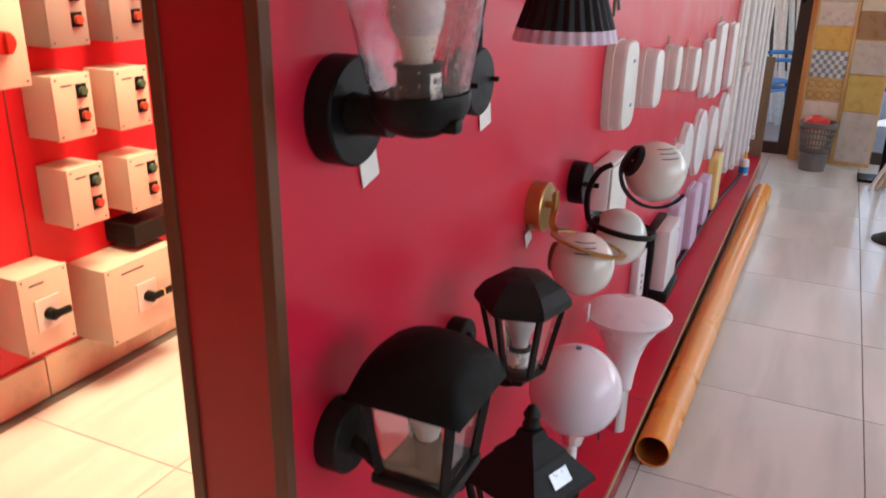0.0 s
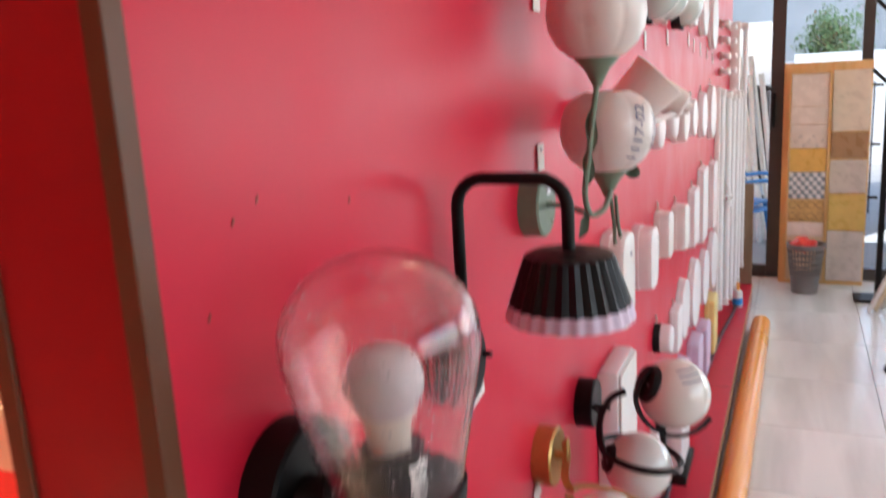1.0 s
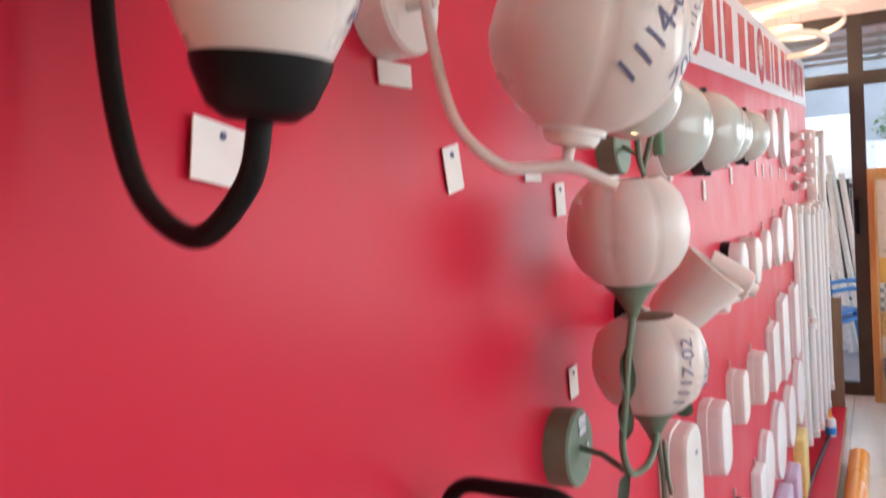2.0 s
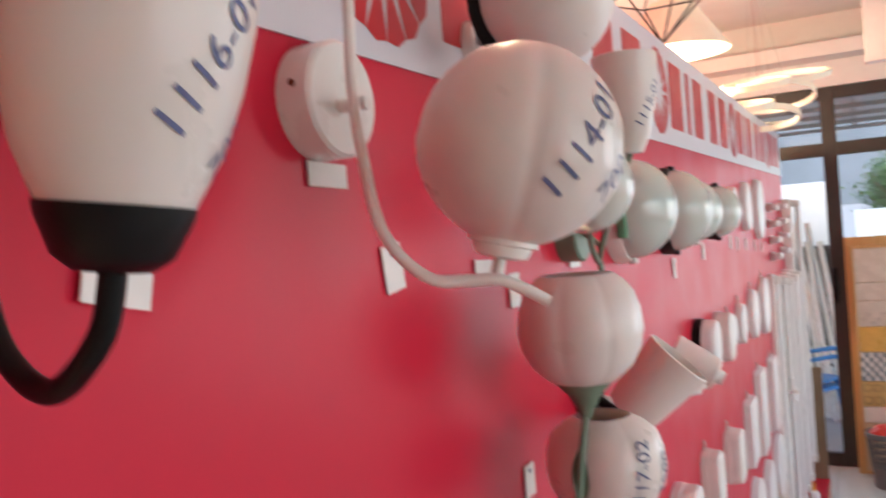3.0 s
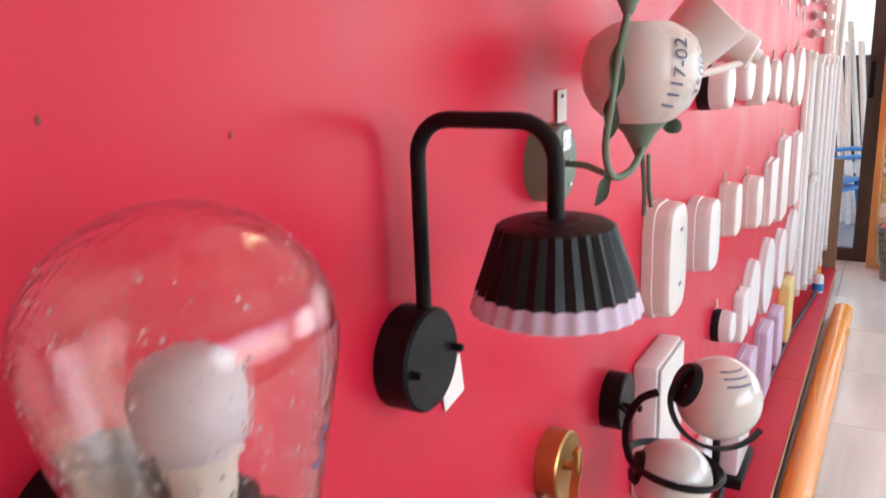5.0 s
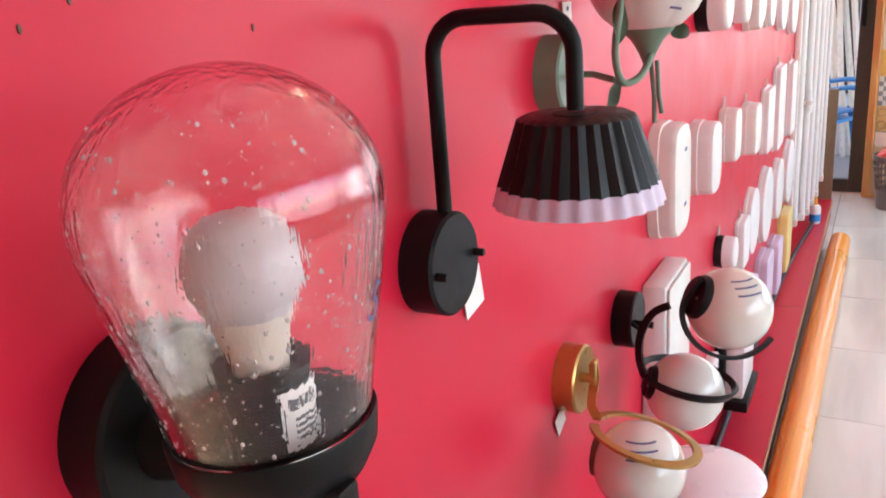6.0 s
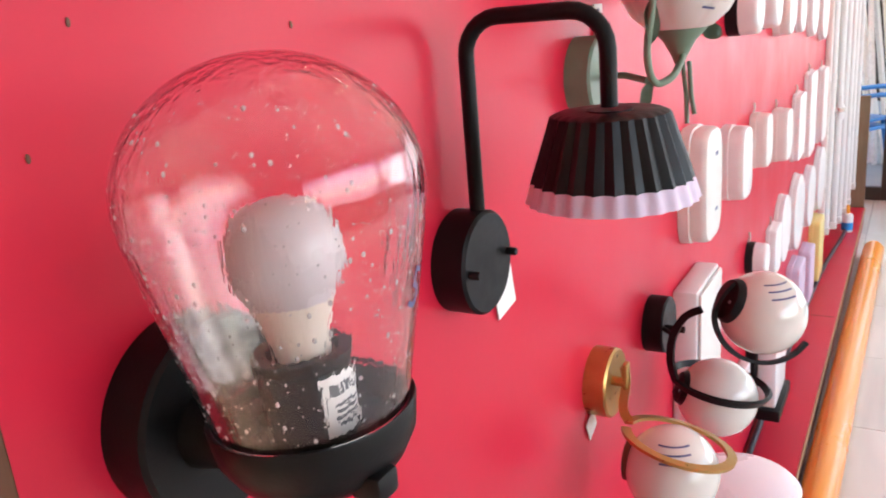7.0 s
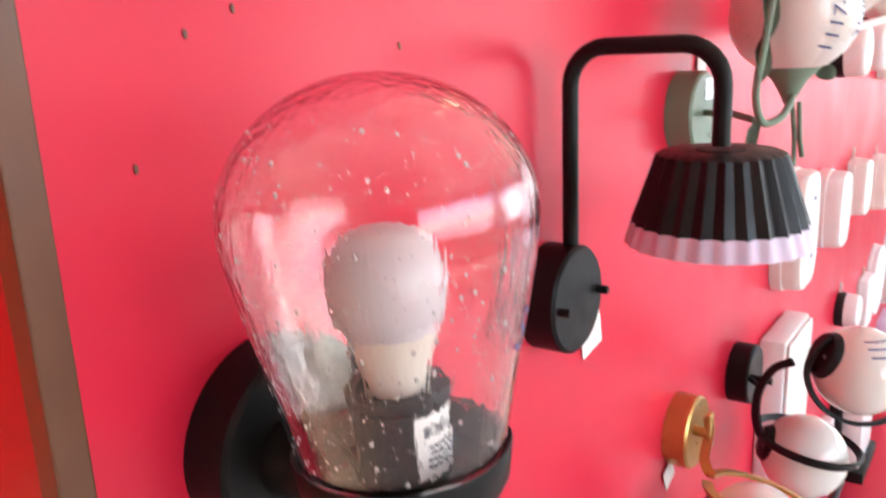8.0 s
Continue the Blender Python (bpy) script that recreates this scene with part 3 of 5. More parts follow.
for c, d, r in ((b1, Vector((-0.74, -0.50, 0.45)), 0.036), (b2, Vector((-0.80, -0.35, 0.30)), 0.030)):
    cm = Matrix.Translation(c) @ d.normalized().to_track_quat("Z", "Y").to_matrix().to_4x4()
    cap = part("ball_cap", lathe([(r + 0.001, 0.052), (r + 0.001, 0.060), (r - 0.004, 0.068), (0.010, 0.071), (0, 0.071)], 32, cm), BLACK, bs)
    for a in (0, 120, 240):
        part("cap_screw", lathe([(0, 0.069), (0.003, 0.069), (0.003, 0.0715), (0, 0.0715)], 10, cm @ Matrix.Translation((0.018 * math.cos(radians(a)), 0.018 * math.sin(radians(a)), 0))), PRINT, cap)


# fluted tulip cups
def tulip(parent, c, r, h, lobes=8, depth=0.035, mouth=0.62, material=OPAL, scallop=0.0, name="glass_cup", label="white fluted opal glass cup", tilt=Matrix()):
    prof = [(0.30, 0.0), (0.55, 0.04), (0.80, 0.17), (0.95, 0.33), (1.0, 0.50), (0.97, 0.68), (0.88, 0.84), ((mouth + 0.88) / 2, 0.94), (mouth, 1.0)]
    ou = [(r * a, h * b) for a, b in prof]
    inn = [(r * a - 0.003, h * b + 0.002) for a, b in prof]
    fl = lambda a, k: 1 + depth * (abs(math.sin(a * lobes / 2)) ** 0.6 - 0.7)
    b = part(name, lathe([(0, ou[0][1])] + ou + inn[::-1] + [(0, inn[0][1])], lobes * 12, Matrix.Translation(c) @ tilt, fl), material, parent, label)
    return b, radius_of([(x * (1 + depth * 0.2), z) for x, z in ou])


vs = thing("vine_sconce", (0, 2.50, 1.394), "sage green vine sconce with two white fluted glass cups", "wall lamp")
plate(vs, 0, 0.052, 0.034, GREEN)
part("sticker", box(0.0345, 0.0352, -0.004, 0.024, 0.016, 0.042), SILVER, vs, "silver printed sticker", smooth=False)
for dz in (0.0, -0.03):
    part("screw", lathe([(0, 0.03), (0.003, 0.03), (0.003, 0.038), (0, 0.038)], 10, Matrix.Translation((0, 0.018, dz)) @ AX), CHROME, vs)
c1, c2 = Vector((0.122, -0.022, 0.222)), Vector((0.126, 0.026, 0.050))
cup, rr = tulip(vs, c1, 0.073, 0.128)
cup2, rr2 = tulip(vs, c2, 0.073, 0.122, mouth=0.5)
for txt, sz, ang, zc, tu in (("1117-02", 0.026, -38, 0.062, 80), ("3500", 0.026, -4, 0.058, 80)):
    w = write_on(txt, sz, tu, rr2, ang, zc, lift=0.0012)
    w.transform(Matrix.Translation(c2))
    part("handwriting", w, INK, cup2, "blue ink handwriting")
for c in (c1, c2):
    part("calyx", lathe([(0.006, -0.040), (0.010, -0.030), (0.020, -0.012), (0.033, 0.001), (0.034, 0.005), (0, 0.005)], 32, Matrix.Translation(c)), GREEN, vs)
part("bracket", sweep([(0.03, 0.0, 0.0), (0.07, -0.02, 0.002), (0.108, -0.055, -0.002)], 0.0042), GREEN, vs)
part("stem", sweep(smooth_path([tuple(c1 + Vector((0, 0, -0.035))), (0.121, -0.050, 0.14), (0.118, -0.066, 0.085), (0.112, -0.068, 0.030), (0.118, -0.058, -0.004), (0.132, -0.03, 0.0), (0.131, 0.020, 0.020), (0.129, 0.027, 0.036)]), 0.0045), GREEN, vs)
for k in (0, 1):
    part("tail", sweep([(0.131 + 0.008 * k, 0.022, 0.012), (0.140 + 0.006 * k, 0.004, -0.03), (0.142 + 0.009 * k, -0.002, -0.062 + 0.012 * k)], 0.003), GREEN, vs)


def leaf(parent, a, b, w, name="leaf"):
    a, b = Vector(a), Vector(b)
    d = b - a
    s = d.cross(Vector((0.7, -0.7, 0.2))).normalized()
    n = d.cross(s).normalized()
    bm = bmesh.new()
    left, mid, right = [], [], []
    for k in range(9):
        t = k / 8
        ww = w * math.sin(math.pi * t) ** 0.8 + 0.0003
        p = a + d * t + n * 0.004 * math.sin(math.pi * t * 2)
        left.append(bm.verts.new(p + s * ww)), mid.append(bm.verts.new(p + n * ww * 0.35)), right.append(bm.verts.new(p - s * ww))
    for k in range(8):
        bm.faces.new((left[k], left[k + 1], mid[k + 1], mid[k]))
        bm.faces.new((mid[k], mid[k + 1], right[k + 1], right[k]))
    bmesh.ops.solidify(bm, geom=bm.faces[:], thickness=0.0012)
    part(name, bm, LEAF, parent)


leaf(vs, (0.122, -0.050, 0.155), (0.120, -0.066, 0.085), 0.010)
leaf(vs, (0.120, -0.066, 0.095), (0.116, -0.069, 0.040), 0.010)
leaf(vs, (0.118, -0.060, 0.0), (0.106, -0.088, -0.036), 0.008)
leaf(vs, (0.150, 0.040, 0.052), (0.170, 0.062, 0.040), 0.010)
tag_card(2.575, 1.462, 0.034, 0.044, 0, True)

# white S-arm lamp with the large fluted ball
s1 = thing("s_arm_lamp", (0, 2.152, 1.930), "white S-arm lamp with a large fluted opal glass ball", "wall lamp")
plate(s1, 0, 0.051, 0.034, WHITE_METAL)
part("screw", lathe([(0, 0), (0.003, 0), (0.003, 0.002), (0, 0.002)], 10, Matrix.Translation((0.018, -0.051, 0.01)) @ Matrix.Rotation(radians(90), 4, "X")), BROWN, s1)
part("hub", lathe([(0, 0.03), (0.006, 0.03), (0.006, 0.062), (0, 0.062)], 16, Matrix.Translation((0, -0.008, -0.008)) @ AX), WHITE_METAL, s1)
arm = smooth_path([(0.058, -0.018, 0.13), (0.064, -0.028, 0.075), (0.066, -0.036, 0.0), (0.074, -0.040, -0.062), (0.096, -0.054, -0.120), (0.13, -0.053, -0.155), (0.160, -0.040, -0.160), (0.184, -0.032, -0.162), (0.213, -0.018, -0.180)], 8)
part("arm", sweep(arm, 0.0048, seg=14), WHITE_METAL, s1)
bc = Vector((0.198, -0.014, -0.138))
R1 = 0.078
BM = Matrix.Translation(bc + Vector((0, 0, R1))) @ Matrix.Rotation(radians(13), 4, "Y") @ Matrix.Rotation(radians(-6), 4, "X") @ Matrix.Translation((0, 0, -R1))


def gourd(a, k):
    return 1 + 0.05 * (abs(math.sin(a * 3)) ** 0.55 - 0.7)


gp = [(R1 * math.sin(radians(a)) * (1.0 if a < 90 else 0.98), R1 * 0.99 - R1 * 0.99 * math.cos(radians(a))) for a in range(18, 168, 6)]
gl = part("globe", lathe([(0, gp[0][1])] + gp + [(0, gp[-1][1])], 96, BM, gourd), OPAL, s1, "large white fluted opal ball")
part("collar", lathe([(0.012, -0.010), (0.020, -0.008), (0.023, -0.002), (0.023, 0.0), (0.027, 0.001), (0.027, 0.008), (0, 0.008)], 36, BM), WHITE_METAL, s1)
part("stalk", lathe([(0, -0.028), (0.005, -0.028), (0.005, -0.010), (0, -0.010)], 14, BM), WHITE_METAL, s1)
for txt, sz, ang, zc, tu in (("1114-01", 0.030, -30, 0.082, 62), ("700", 0.026, -2, 0.060, 60)):
    w = write_on(txt, sz, tu, radius_of([(r * 1.015, z) for r, z in gp]), ang, zc, lift=0.001)
    w.transform(BM)
    part("handwriting", w, INK, gl, "blue ink handwriting")
tag_card(2.162, 1.867, 0.058, 0.022, -2)
tag_card(2.262, 1.776, 0.036, 0.048, 8, True)
tag_card(2.482, 1.760, 0.054, 0.018, -3)
tag_card(2.575, 1.722, 0.036, 0.046, 0, True)
tag_card(2.840, 1.743, 0.054, 0.020, -2)

# black U-arm lamp with a tall tulip
u1 = thing("u_arm_lamp", (0, 1.826, 1.925), "matt black U-arm lamp with a tall white glass tulip", "wall lamp")
plate(u1, 0.020, 0.050, 0.034, BLACK, y=0.022)
part("screw", lathe([(0, 0.034), (0.006, 0.034), (0.005, 0.037), (0, 0.0375)], 16, Matrix.Translation((0, 0.012, -0.012)) @ AX), CHROME, u1)
tc = Vector((0.1515, -0.031, -0.122))
part("arm", sweep(smooth_path([(0.03, 0.01, 0.02), (0.040, -0.006, 0.0), (0.043, -0.017, -0.05), (0.051, -0.023, -0.112), (0.070, -0.028, -0.154), (0.106, -0.031, -0.173), (0.140, -0.031, -0.150), tuple(tc)]), 0.006, seg=14), BLACK, u1)
TT = Matrix.Translation(tc) @ Matrix.Rotation(radians(8), 4, Vector((-0.5, 0.866, 0)))
part("cup_base", lathe([(0, 0), (0.016, 0.0), (0.024, 0.006), (0.031, 0.022), (0.032, 0.027), (0, 0.027)], 36, TT), BLACK, u1)
tp = [(0.031, 0.027), (0.0410, 0.050), (0.0478, 0.078), (0.0515, 0.105), (0.0525, 0.13), (0.0505, 0.165)]
tw = part("glass_cup", lathe([(0, 0.027)] + tp + [(r - 0.003, z) for r, z in tp[::-1]], 56, TT), OPAL, u1, "tall white opal glass tulip")
for txt, sz, ang, zc, tu in (("1116-01", 0.022, 2, 0.085, 62), ("700", 0.018, 34, 0.052, 60)):
    w = write_on(txt, sz, tu, radius_of(tp), ang, zc, lift=0.0008)
    w.transform(TT)
    part("handwriting", w, INK, tw, "blue ink handwriting")
tag_card(1.925, 1.798, 0.060, 0.042, -12, True, lean=6)

# green sconce behind, one slim cup and one clear globe
v2 = thing("green_sconce", (0, 2.80, 1.790), "dark green sconce with a white glass cup and a clear globe", "wall lamp")
plate(v2, 0, 0.046, 0.034, GREEN)
ball(v2, (0.130, -0.285, 0.060), 0.058, FROST, name="globe", label="milky translucent glass globe")
cc = Vector((0.165, -0.192, 0.100))
cup3, rr3 = part("glass_cup", lathe([(0, 0), (0.016, 0.0), (0.026, 0.02), (0.036, 0.06), (0.041, 0.10), (0.042, 0.125), (0.039, 0.125), (0.034, 0.06), (0, 0.006)], 48, Matrix.Translation(cc)), OPAL, v2, "white opal glass cup"), radius_of([(0.016, 0.0), (0.026, 0.02), (0.036, 0.06), (0.041, 0.10), (0.042, 0.125)])
w = write_on("1115-01", 0.020, 64, rr3, -25, 0.06, lift=0.0008)
w.transform(Matrix.Translation(cc))
part("handwriting", w, INK, cup3, "blue ink handwriting")
part("stem", sweep(smooth_path([(0.03, 0, 0), (0.075, -0.06, -0.02), (0.10, -0.15, -0.04), (0.12, -0.24, -0.02), (0.13, -0.282, 0.004)]), 0.004), GREEN, v2)
part("stem", sweep(smooth_path([(0.10, -0.15, -0.04), (0.13, -0.19, 0.02), tuple(cc)]), 0.004), GREEN, v2)
part("stem", sweep([(0.105, -0.16, -0.04), (0.108, -0.17, -0.12)], 0.004), GREEN, v2)

# sconce with one large tilted glass
ts = thing("glass_sconce", (0, 2.74, 1.535), "black based sconce with two tilted opal glass tumblers", "wall lamp")
plate(ts, -0.02, 0.032, 0.03, BLACK, y=0.09)
part("bar", sweep(smooth_path([(0.03, 0.09, -0.02), (0.055, 0.085, -0.035), (0.078, 0.076, -0.036)]), 0.008), BLACK, ts)
part("bar", sweep(smooth_path([(0.03, 0.10, -0.02), (0.090, 0.20, -0.050), (0.172, 0.306, -0.030)]), 0.007), WHITE_METAL, ts)


def tumbler(base, axis, scale, cap, writing=""):
    """A tapered opal glass, open at the wide end, with its fitting."""
    m = Matrix.Translation(base) @ Vector(axis).normalized().to_track_quat("Z", "Y").to_matrix().to_4x4() @ Matrix.Scale(scale, 4)
    out = [(0.0, 0.0), (0.030, 0.001), (0.040, 0.006), (0.0445, 0.022), (0.0485, 0.060), (0.0525, 0.098), (0.0550, 0.122)]
    inn = [(0.0525, 0.1235), (0.0495, 0.098), (0.0455, 0.060), (0.0410, 0.024), (0.028, 0.009), (0.0, 0.008)]
    shade = part("glass_shade", lathe(out + inn, 56, m), OPAL, ts, "white opal glass tumbler")
    part("fitting", lathe([(0, -0.016), (0.017, -0.016), (0.020, 0.0), (0, 0.0)], 24, m), cap, ts)
    if writing:
        w = write_on(writing, 0.020, 80, radius_of(out[3:]), -100, 0.055, lift=0.0008)
        w.transform(m)
        part("handwriting", w, INK, shade, "blue ink handwriting")


tumbler((0.080, 0.068, -0.036), (0.68, 0.16, 0.72), 0.98, BLACK)
tumbler((0.180, 0.312, -0.022), (-0.84, -0.12, 0.46), 0.70, WHITE_METAL, "1115-02")

# globe sconce high on the wall, with a black cradle
hg = thing("globe_sconce", (0, 2.38, 2.04), "white glass globe sconce held in a curved black cradle", "wall lamp")
plate(hg, 0, 0.028, 0.022, WHITE_METAL, y=0.11)
hc = Vector((0.144, 0.0, 0.004))
hb = ball(hg, hc, 0.072, OPAL, marks=4, side=-30, label="white glass globe")
lf = Vector((-0.80, -0.60, 0))
part("cradle", sweep([hc + (lf * math.cos(radians(a)) + Vector((0, 0, 1)) * math.sin(radians(a))) * 0.0755 for a in range(24, -64, -8)], 0.004, 0.009), BLACK, hg, "curved black cradle")
part("prong", sweep([hc + lf * 0.076 + Vector((0, 0, 0.012)), hc + lf * 0.100 + Vector((0, 0, 0.034))], 0.005), BLACK, hg)
part("arm", sweep(smooth_path([(0.02, 0.11, 0.0), (0.040, 0.06, -0.01), tuple(hc + lf * 0.076 + Vector((0, 0, -0.012)))]), 0.005), BLACK, hg)

# ---- bulkheads, panels and battens in rows ----


def bulkhead(y, z, w, h, d, power, material, label, base=None, rim=0.007, dome=0.004, name="bulkhead_lamp", mark=False, nail=True, x=0.001):
    t = thing(name, (x, y, z), label, "wall lamp", "rows of wall lamps")
    b0 = d * 0.4
    part("base", slab(w, h, b0, power, 0.002, 0.0), base or material, t, "black base" if base is BLACK else "")
    df = slab(w * 0.97, h * 0.97, d - b0 + 0.001, power, rim, dome)
    df.transform(Matrix.Translation((b0 - 0.001, 0, 0)))
    part("diffuser", df, material, t)
    if mark:
        for k in range(5):
            zz = h * (0.28 - 0.12 * k)
            q = box(d + dome * 0.6, d + dome * 0.6 + 0.0012, -0.012 + 0.004 * (k % 2), 0.010, zz - 0.006, zz + 0.002)
            part("ink_stroke", q, INK, t, smooth=False)
    if nail:
        part("hook", sweep([(0.001, 0, h / 2 - 0.004), (0.006, 0.0, h / 2 + 0.012), (0.004, 0.004, h / 2 + 0.028)], 0.0035, seg=6), BULB_NECK, t)
    return t


OV, RD, SQ = "white oval bulkhead lamp on the red wall", "slim round white panel lamp on the red wall", "square white panel lamp on the red wall"
bulkhead(3.085, 1.120, 0.150, 0.232, 0.055, 4.0, PLASTIC_GREY, "large aged white oval bulkhead lamp with ink writing", mark=True, nail=False, rim=0.014)
bulkhead(3.440, 1.092, 0.125, 0.176, 0.058, 3.6, PLASTIC, OV, rim=0.016, nail=False)
bulkhead(3.825, 1.078, 0.105, 0.150, 0.048, 4.5, PLASTIC_GREY, OV, rim=0.014)
bulkhead(4.225, 1.026, 0.130, 0.166, 0.05, 5.0, PLASTIC_GREY, OV, rim=0.014)
bulkhead(4.735, 0.972, 0.185, 0.245, 0.03, 16, PLASTIC, SQ, rim=0.003)
bulkhead(5.095, 0.966, 0.215, 0.345, 0.03, 16, PLASTIC, SQ, rim=0.003)
bulkhead(5.585, 0.936, 0.190, 0.340, 0.03, 16, PLASTIC, SQ, rim=0.003)
bulkhead(3.800, 0.742, 0.095, 0.095, 0.055, 2.0, PLASTIC, "small round black and white wall lamp", BLACK, rim=0.02)
bulkhead(4.190, 0.652, 0.130, 0.165, 0.032, 14, PLASTIC, SQ, rim=0.003)
bulkhead(4.395, 0.668, 0.242, 0.242, 0.030, 2.0, PLASTIC, RD, rim=0.004, nail=False)
bulkhead(4.770, 0.631, 0.305, 0.305, 0.030, 2.0, PLASTIC, RD, rim=0.004, nail=False)
bulkhead(5.185, 0.596, 0.272, 0.272, 0.030, 2.0, PLASTIC, RD, rim=0.004, nail=False)
bulkhead(5.605, 0.582, 0.310, 0.310, 0.030, 2.0, PLASTIC, RD, rim=0.004, nail=False)
bulkhead(5.500, 0.272, 0.20, 0.300, 0.05, 12, YELLOW, "yellowed square plastic wall lamp", rim=0.006, nail=False)
bulkhead(5.120, 0.268, 0.18, 0.240, 0.05, 12, LILAC, "lilac white square wall lamp", rim=0.006, nail=False)
bulkhead(4.760, 0.284, 0.20, 0.300, 0.05, 12, LILAC, "lilac white square wall lamp", rim=0.006, nail=False)
bulkhead(4.310, 0.350, 0.17, 0.270, 0.05, 12, LILAC, "lilac white square wall lamp", rim=0.006, nail=False)
bulkhead(3.485, 1.436, 0.112, 0.112, 0.07, 2.0, PLASTIC, "round black and white wall lamp", BLACK, rim=0.02, nail=False)
bulkhead(3.840, 1.444, 0.130, 0.140, 0.06, 2.0, PLASTIC, "round black and white wall lamp", BLACK, rim=0.02, nail=False)
bulkhead(4.185, 1.412, 0.125, 0.155, 0.05, 3.0, PLASTIC_GREY, OV, rim=0.014, nail=False)
bulkhead(4.390, 1.400, 0.10, 0.11, 0.03, 2.0, PLASTIC, RD, rim=0.004)
bulkhead(4.665, 1.388, 0.150, 0.150, 0.028, 2.0, PLASTIC, RD, rim=0.004)
bulkhead(5.040, 1.376, 0.202, 0.202, 0.028, 2.0, PLASTIC, RD, rim=0.004)
bulkhead(5.460, 1.362, 0.262, 0.262, 0.028, 2.0, PLASTIC, RD, rim=0.004)
bulkhead(4.655, 1.814, 0.152, 0.152, 0.028, 2.0, PLASTIC, RD, rim=0.004, nail=False)
bulkhead(5.045, 1.813, 0.202, 0.202, 0.028, 2.0, PLASTIC, RD, rim=0.004, nail=False)
bulkhead(5.495, 1.796, 0.276, 0.276, 0.028, 2.0, PLASTIC, RD, rim=0.004, nail=False)
# paper slips under the upper row
for y, z in ((3.62, 1.672), (4.05, 1.69), (4.62, 1.69), (4.80, 1.675), (5.05, 1.66), (5.35, 1.64), (5.62, 1.62)):
    tag_card(y, z, 0.03, 0.05, 0, False)


def dome_lamp(y, z, r, d, base, label, lens=FROST):
    t = thing("dome_lamp", (0.001, y, z), label, "wall lamp", "dome lamps")
    part("base", lathe([(0, 0), (r, 0), (r, 0.018), (r * 0.96, 0.03), (0, 0.03)], 48, AX), base, t)
    prof = [(r * 0.93 * math.cos(radians(a)), 0.028 + (d - 0.028) * math.sin(radians(a))) for a in range(0, 91, 9)]
    inn = [(max(p[0] - 0.003, 0), p[1] - 0.003) for p in prof[::-1]]
    part("lens", lathe(prof + inn, 48, AX, closed=False), lens, t, "milky ribbed dome lens")
    for s in (-1, 1):
        part("clip", box(0.02, 0.036, -0.012, 0.012, s * r * 0.9 - 0.012, s * r * 0.9 + 0.012, 0.003), base, t)
    return t


dome_lamp(3.115, 1.823, 0.104, 0.118, PLASTIC_GREY, "large milky dome bulkhead with a pale base and green tape").name = "dome_lamp"
tape = finish("green_tape", box(0.028, 0.046, 3.012, 3.030, 1.77, 1.86, 0.004), mat("green_tape", (0.10, 0.28, 0.16), 0.5), smooth=False)
tagged(tape, "strip of green tape on a dome lamp", "tape")
dome_lamp(3.530, 1.815, 0.104, 0.118, BLACK, "milky dome bulkhead lamp with a black base")
dome_lamp(3.800, 1.810, 0.088, 0.10, PLASTIC_GREY, "milky dome bulkhead lamp with a white base")
dome_lamp(4.185, 1.803, 0.086, 0.10, BLACK, "milky dome bulkhead lamp with a black base")

# twelve-hundred battens standing side by side
for y, z1, d in ((5.84, 1.47, 0.05), (6.03, 1.45, 0.07), (6.22, 1.43, 0.08), (6.42, 1.43, 0.09), (6.63, 1.43, 0.095), (6.84, 1.84, 0.105)):
    t = thing("batten_light", (0.001, y, z1), "white tube batten light fixed upright on the red wall", "batten light", "batten lights")
    ln = 1.24 if z1 < 1.6 else 1.6
    part("channel", box(0.0, d * 0.55, -0.045, 0.045, -ln, 0, 0.004), WHITE_METAL, t)
    part("tube", lathe([(0, -ln + 0.03), (0.016, -ln + 0.03), (0.016, -0.03), (0, -0.03)], 20, Matrix.Translation((d - 0.016, 0, 0))), PLASTIC, t)
    for zc in (-0.03, -ln + 0.03):
        part("end_cap", box(d * 0.5, d + 0.002, -0.022, 0.022, zc - 0.02, zc + 0.02, 0.005), PLASTIC_GREY, t)
for k in range(8):
    y, z = (6.02, 6.55)[k % 2] + 0.05 * (k // 4), 1.80 - 0.085 * (k // 2)
    t = thing("spot_bracket", (0.001, y, z), "small white clip-on spot bracket on the wall", "spot lamp", "spot brackets")
    part("foot", box(0, 0.018, -0.055, 0.055, -0.022, 0.022, 0.004), PLASTIC_GREY, t)
    part("head", box(0.018, 0.055, -0.07, 0.05, -0.016, 0.016, 0.006), PLASTIC, t)
sk = thing("socket_adapter", (0.06, 6.02, 0.86), "white lamp socket adapter with a metal ring", "adapter")
part("body", lathe([(0, -0.06), (0.02, -0.06), (0.022, 0.0), (0.014, 0.02), (0.014, 0.06), (0, 0.06)], 20), PLASTIC, sk)
part("ring", lathe([(0.023, -0.02), (0.0245, -0.02), (0.0245, 0.0), (0.023, 0.0)], 20, closed=True), CHROME, sk)

# things low on the wall
t = thing("junction_box", (0.001, 3.07, 0.785), "tall white plastic wiring box behind a sconce", "junction box")
part("body", box(0, 0.048, -0.10, 0.10, -0.145, 0.145, 0.006), PLASTIC, t)
part("lid", box(0.0485, 0.056, -0.094, 0.094, -0.139, 0.139, 0.004), PLASTIC_GREY, t)
part("screw", lathe([(0, 0.056), (0.004, 0.056), (0.004, 0.0575), (0, 0.0575)], 10, Matrix.Translation((0, -0.08, -0.125)) @ AX), BROWN, t)
t = thing("emergency_light", (0.001, 3.66, 0.375), "small white emergency light with dark slots", "emergency light")
part("body", box(0, 0.03, -0.055, 0.055, -0.09, 0.09, 0.005), PLASTIC, t)
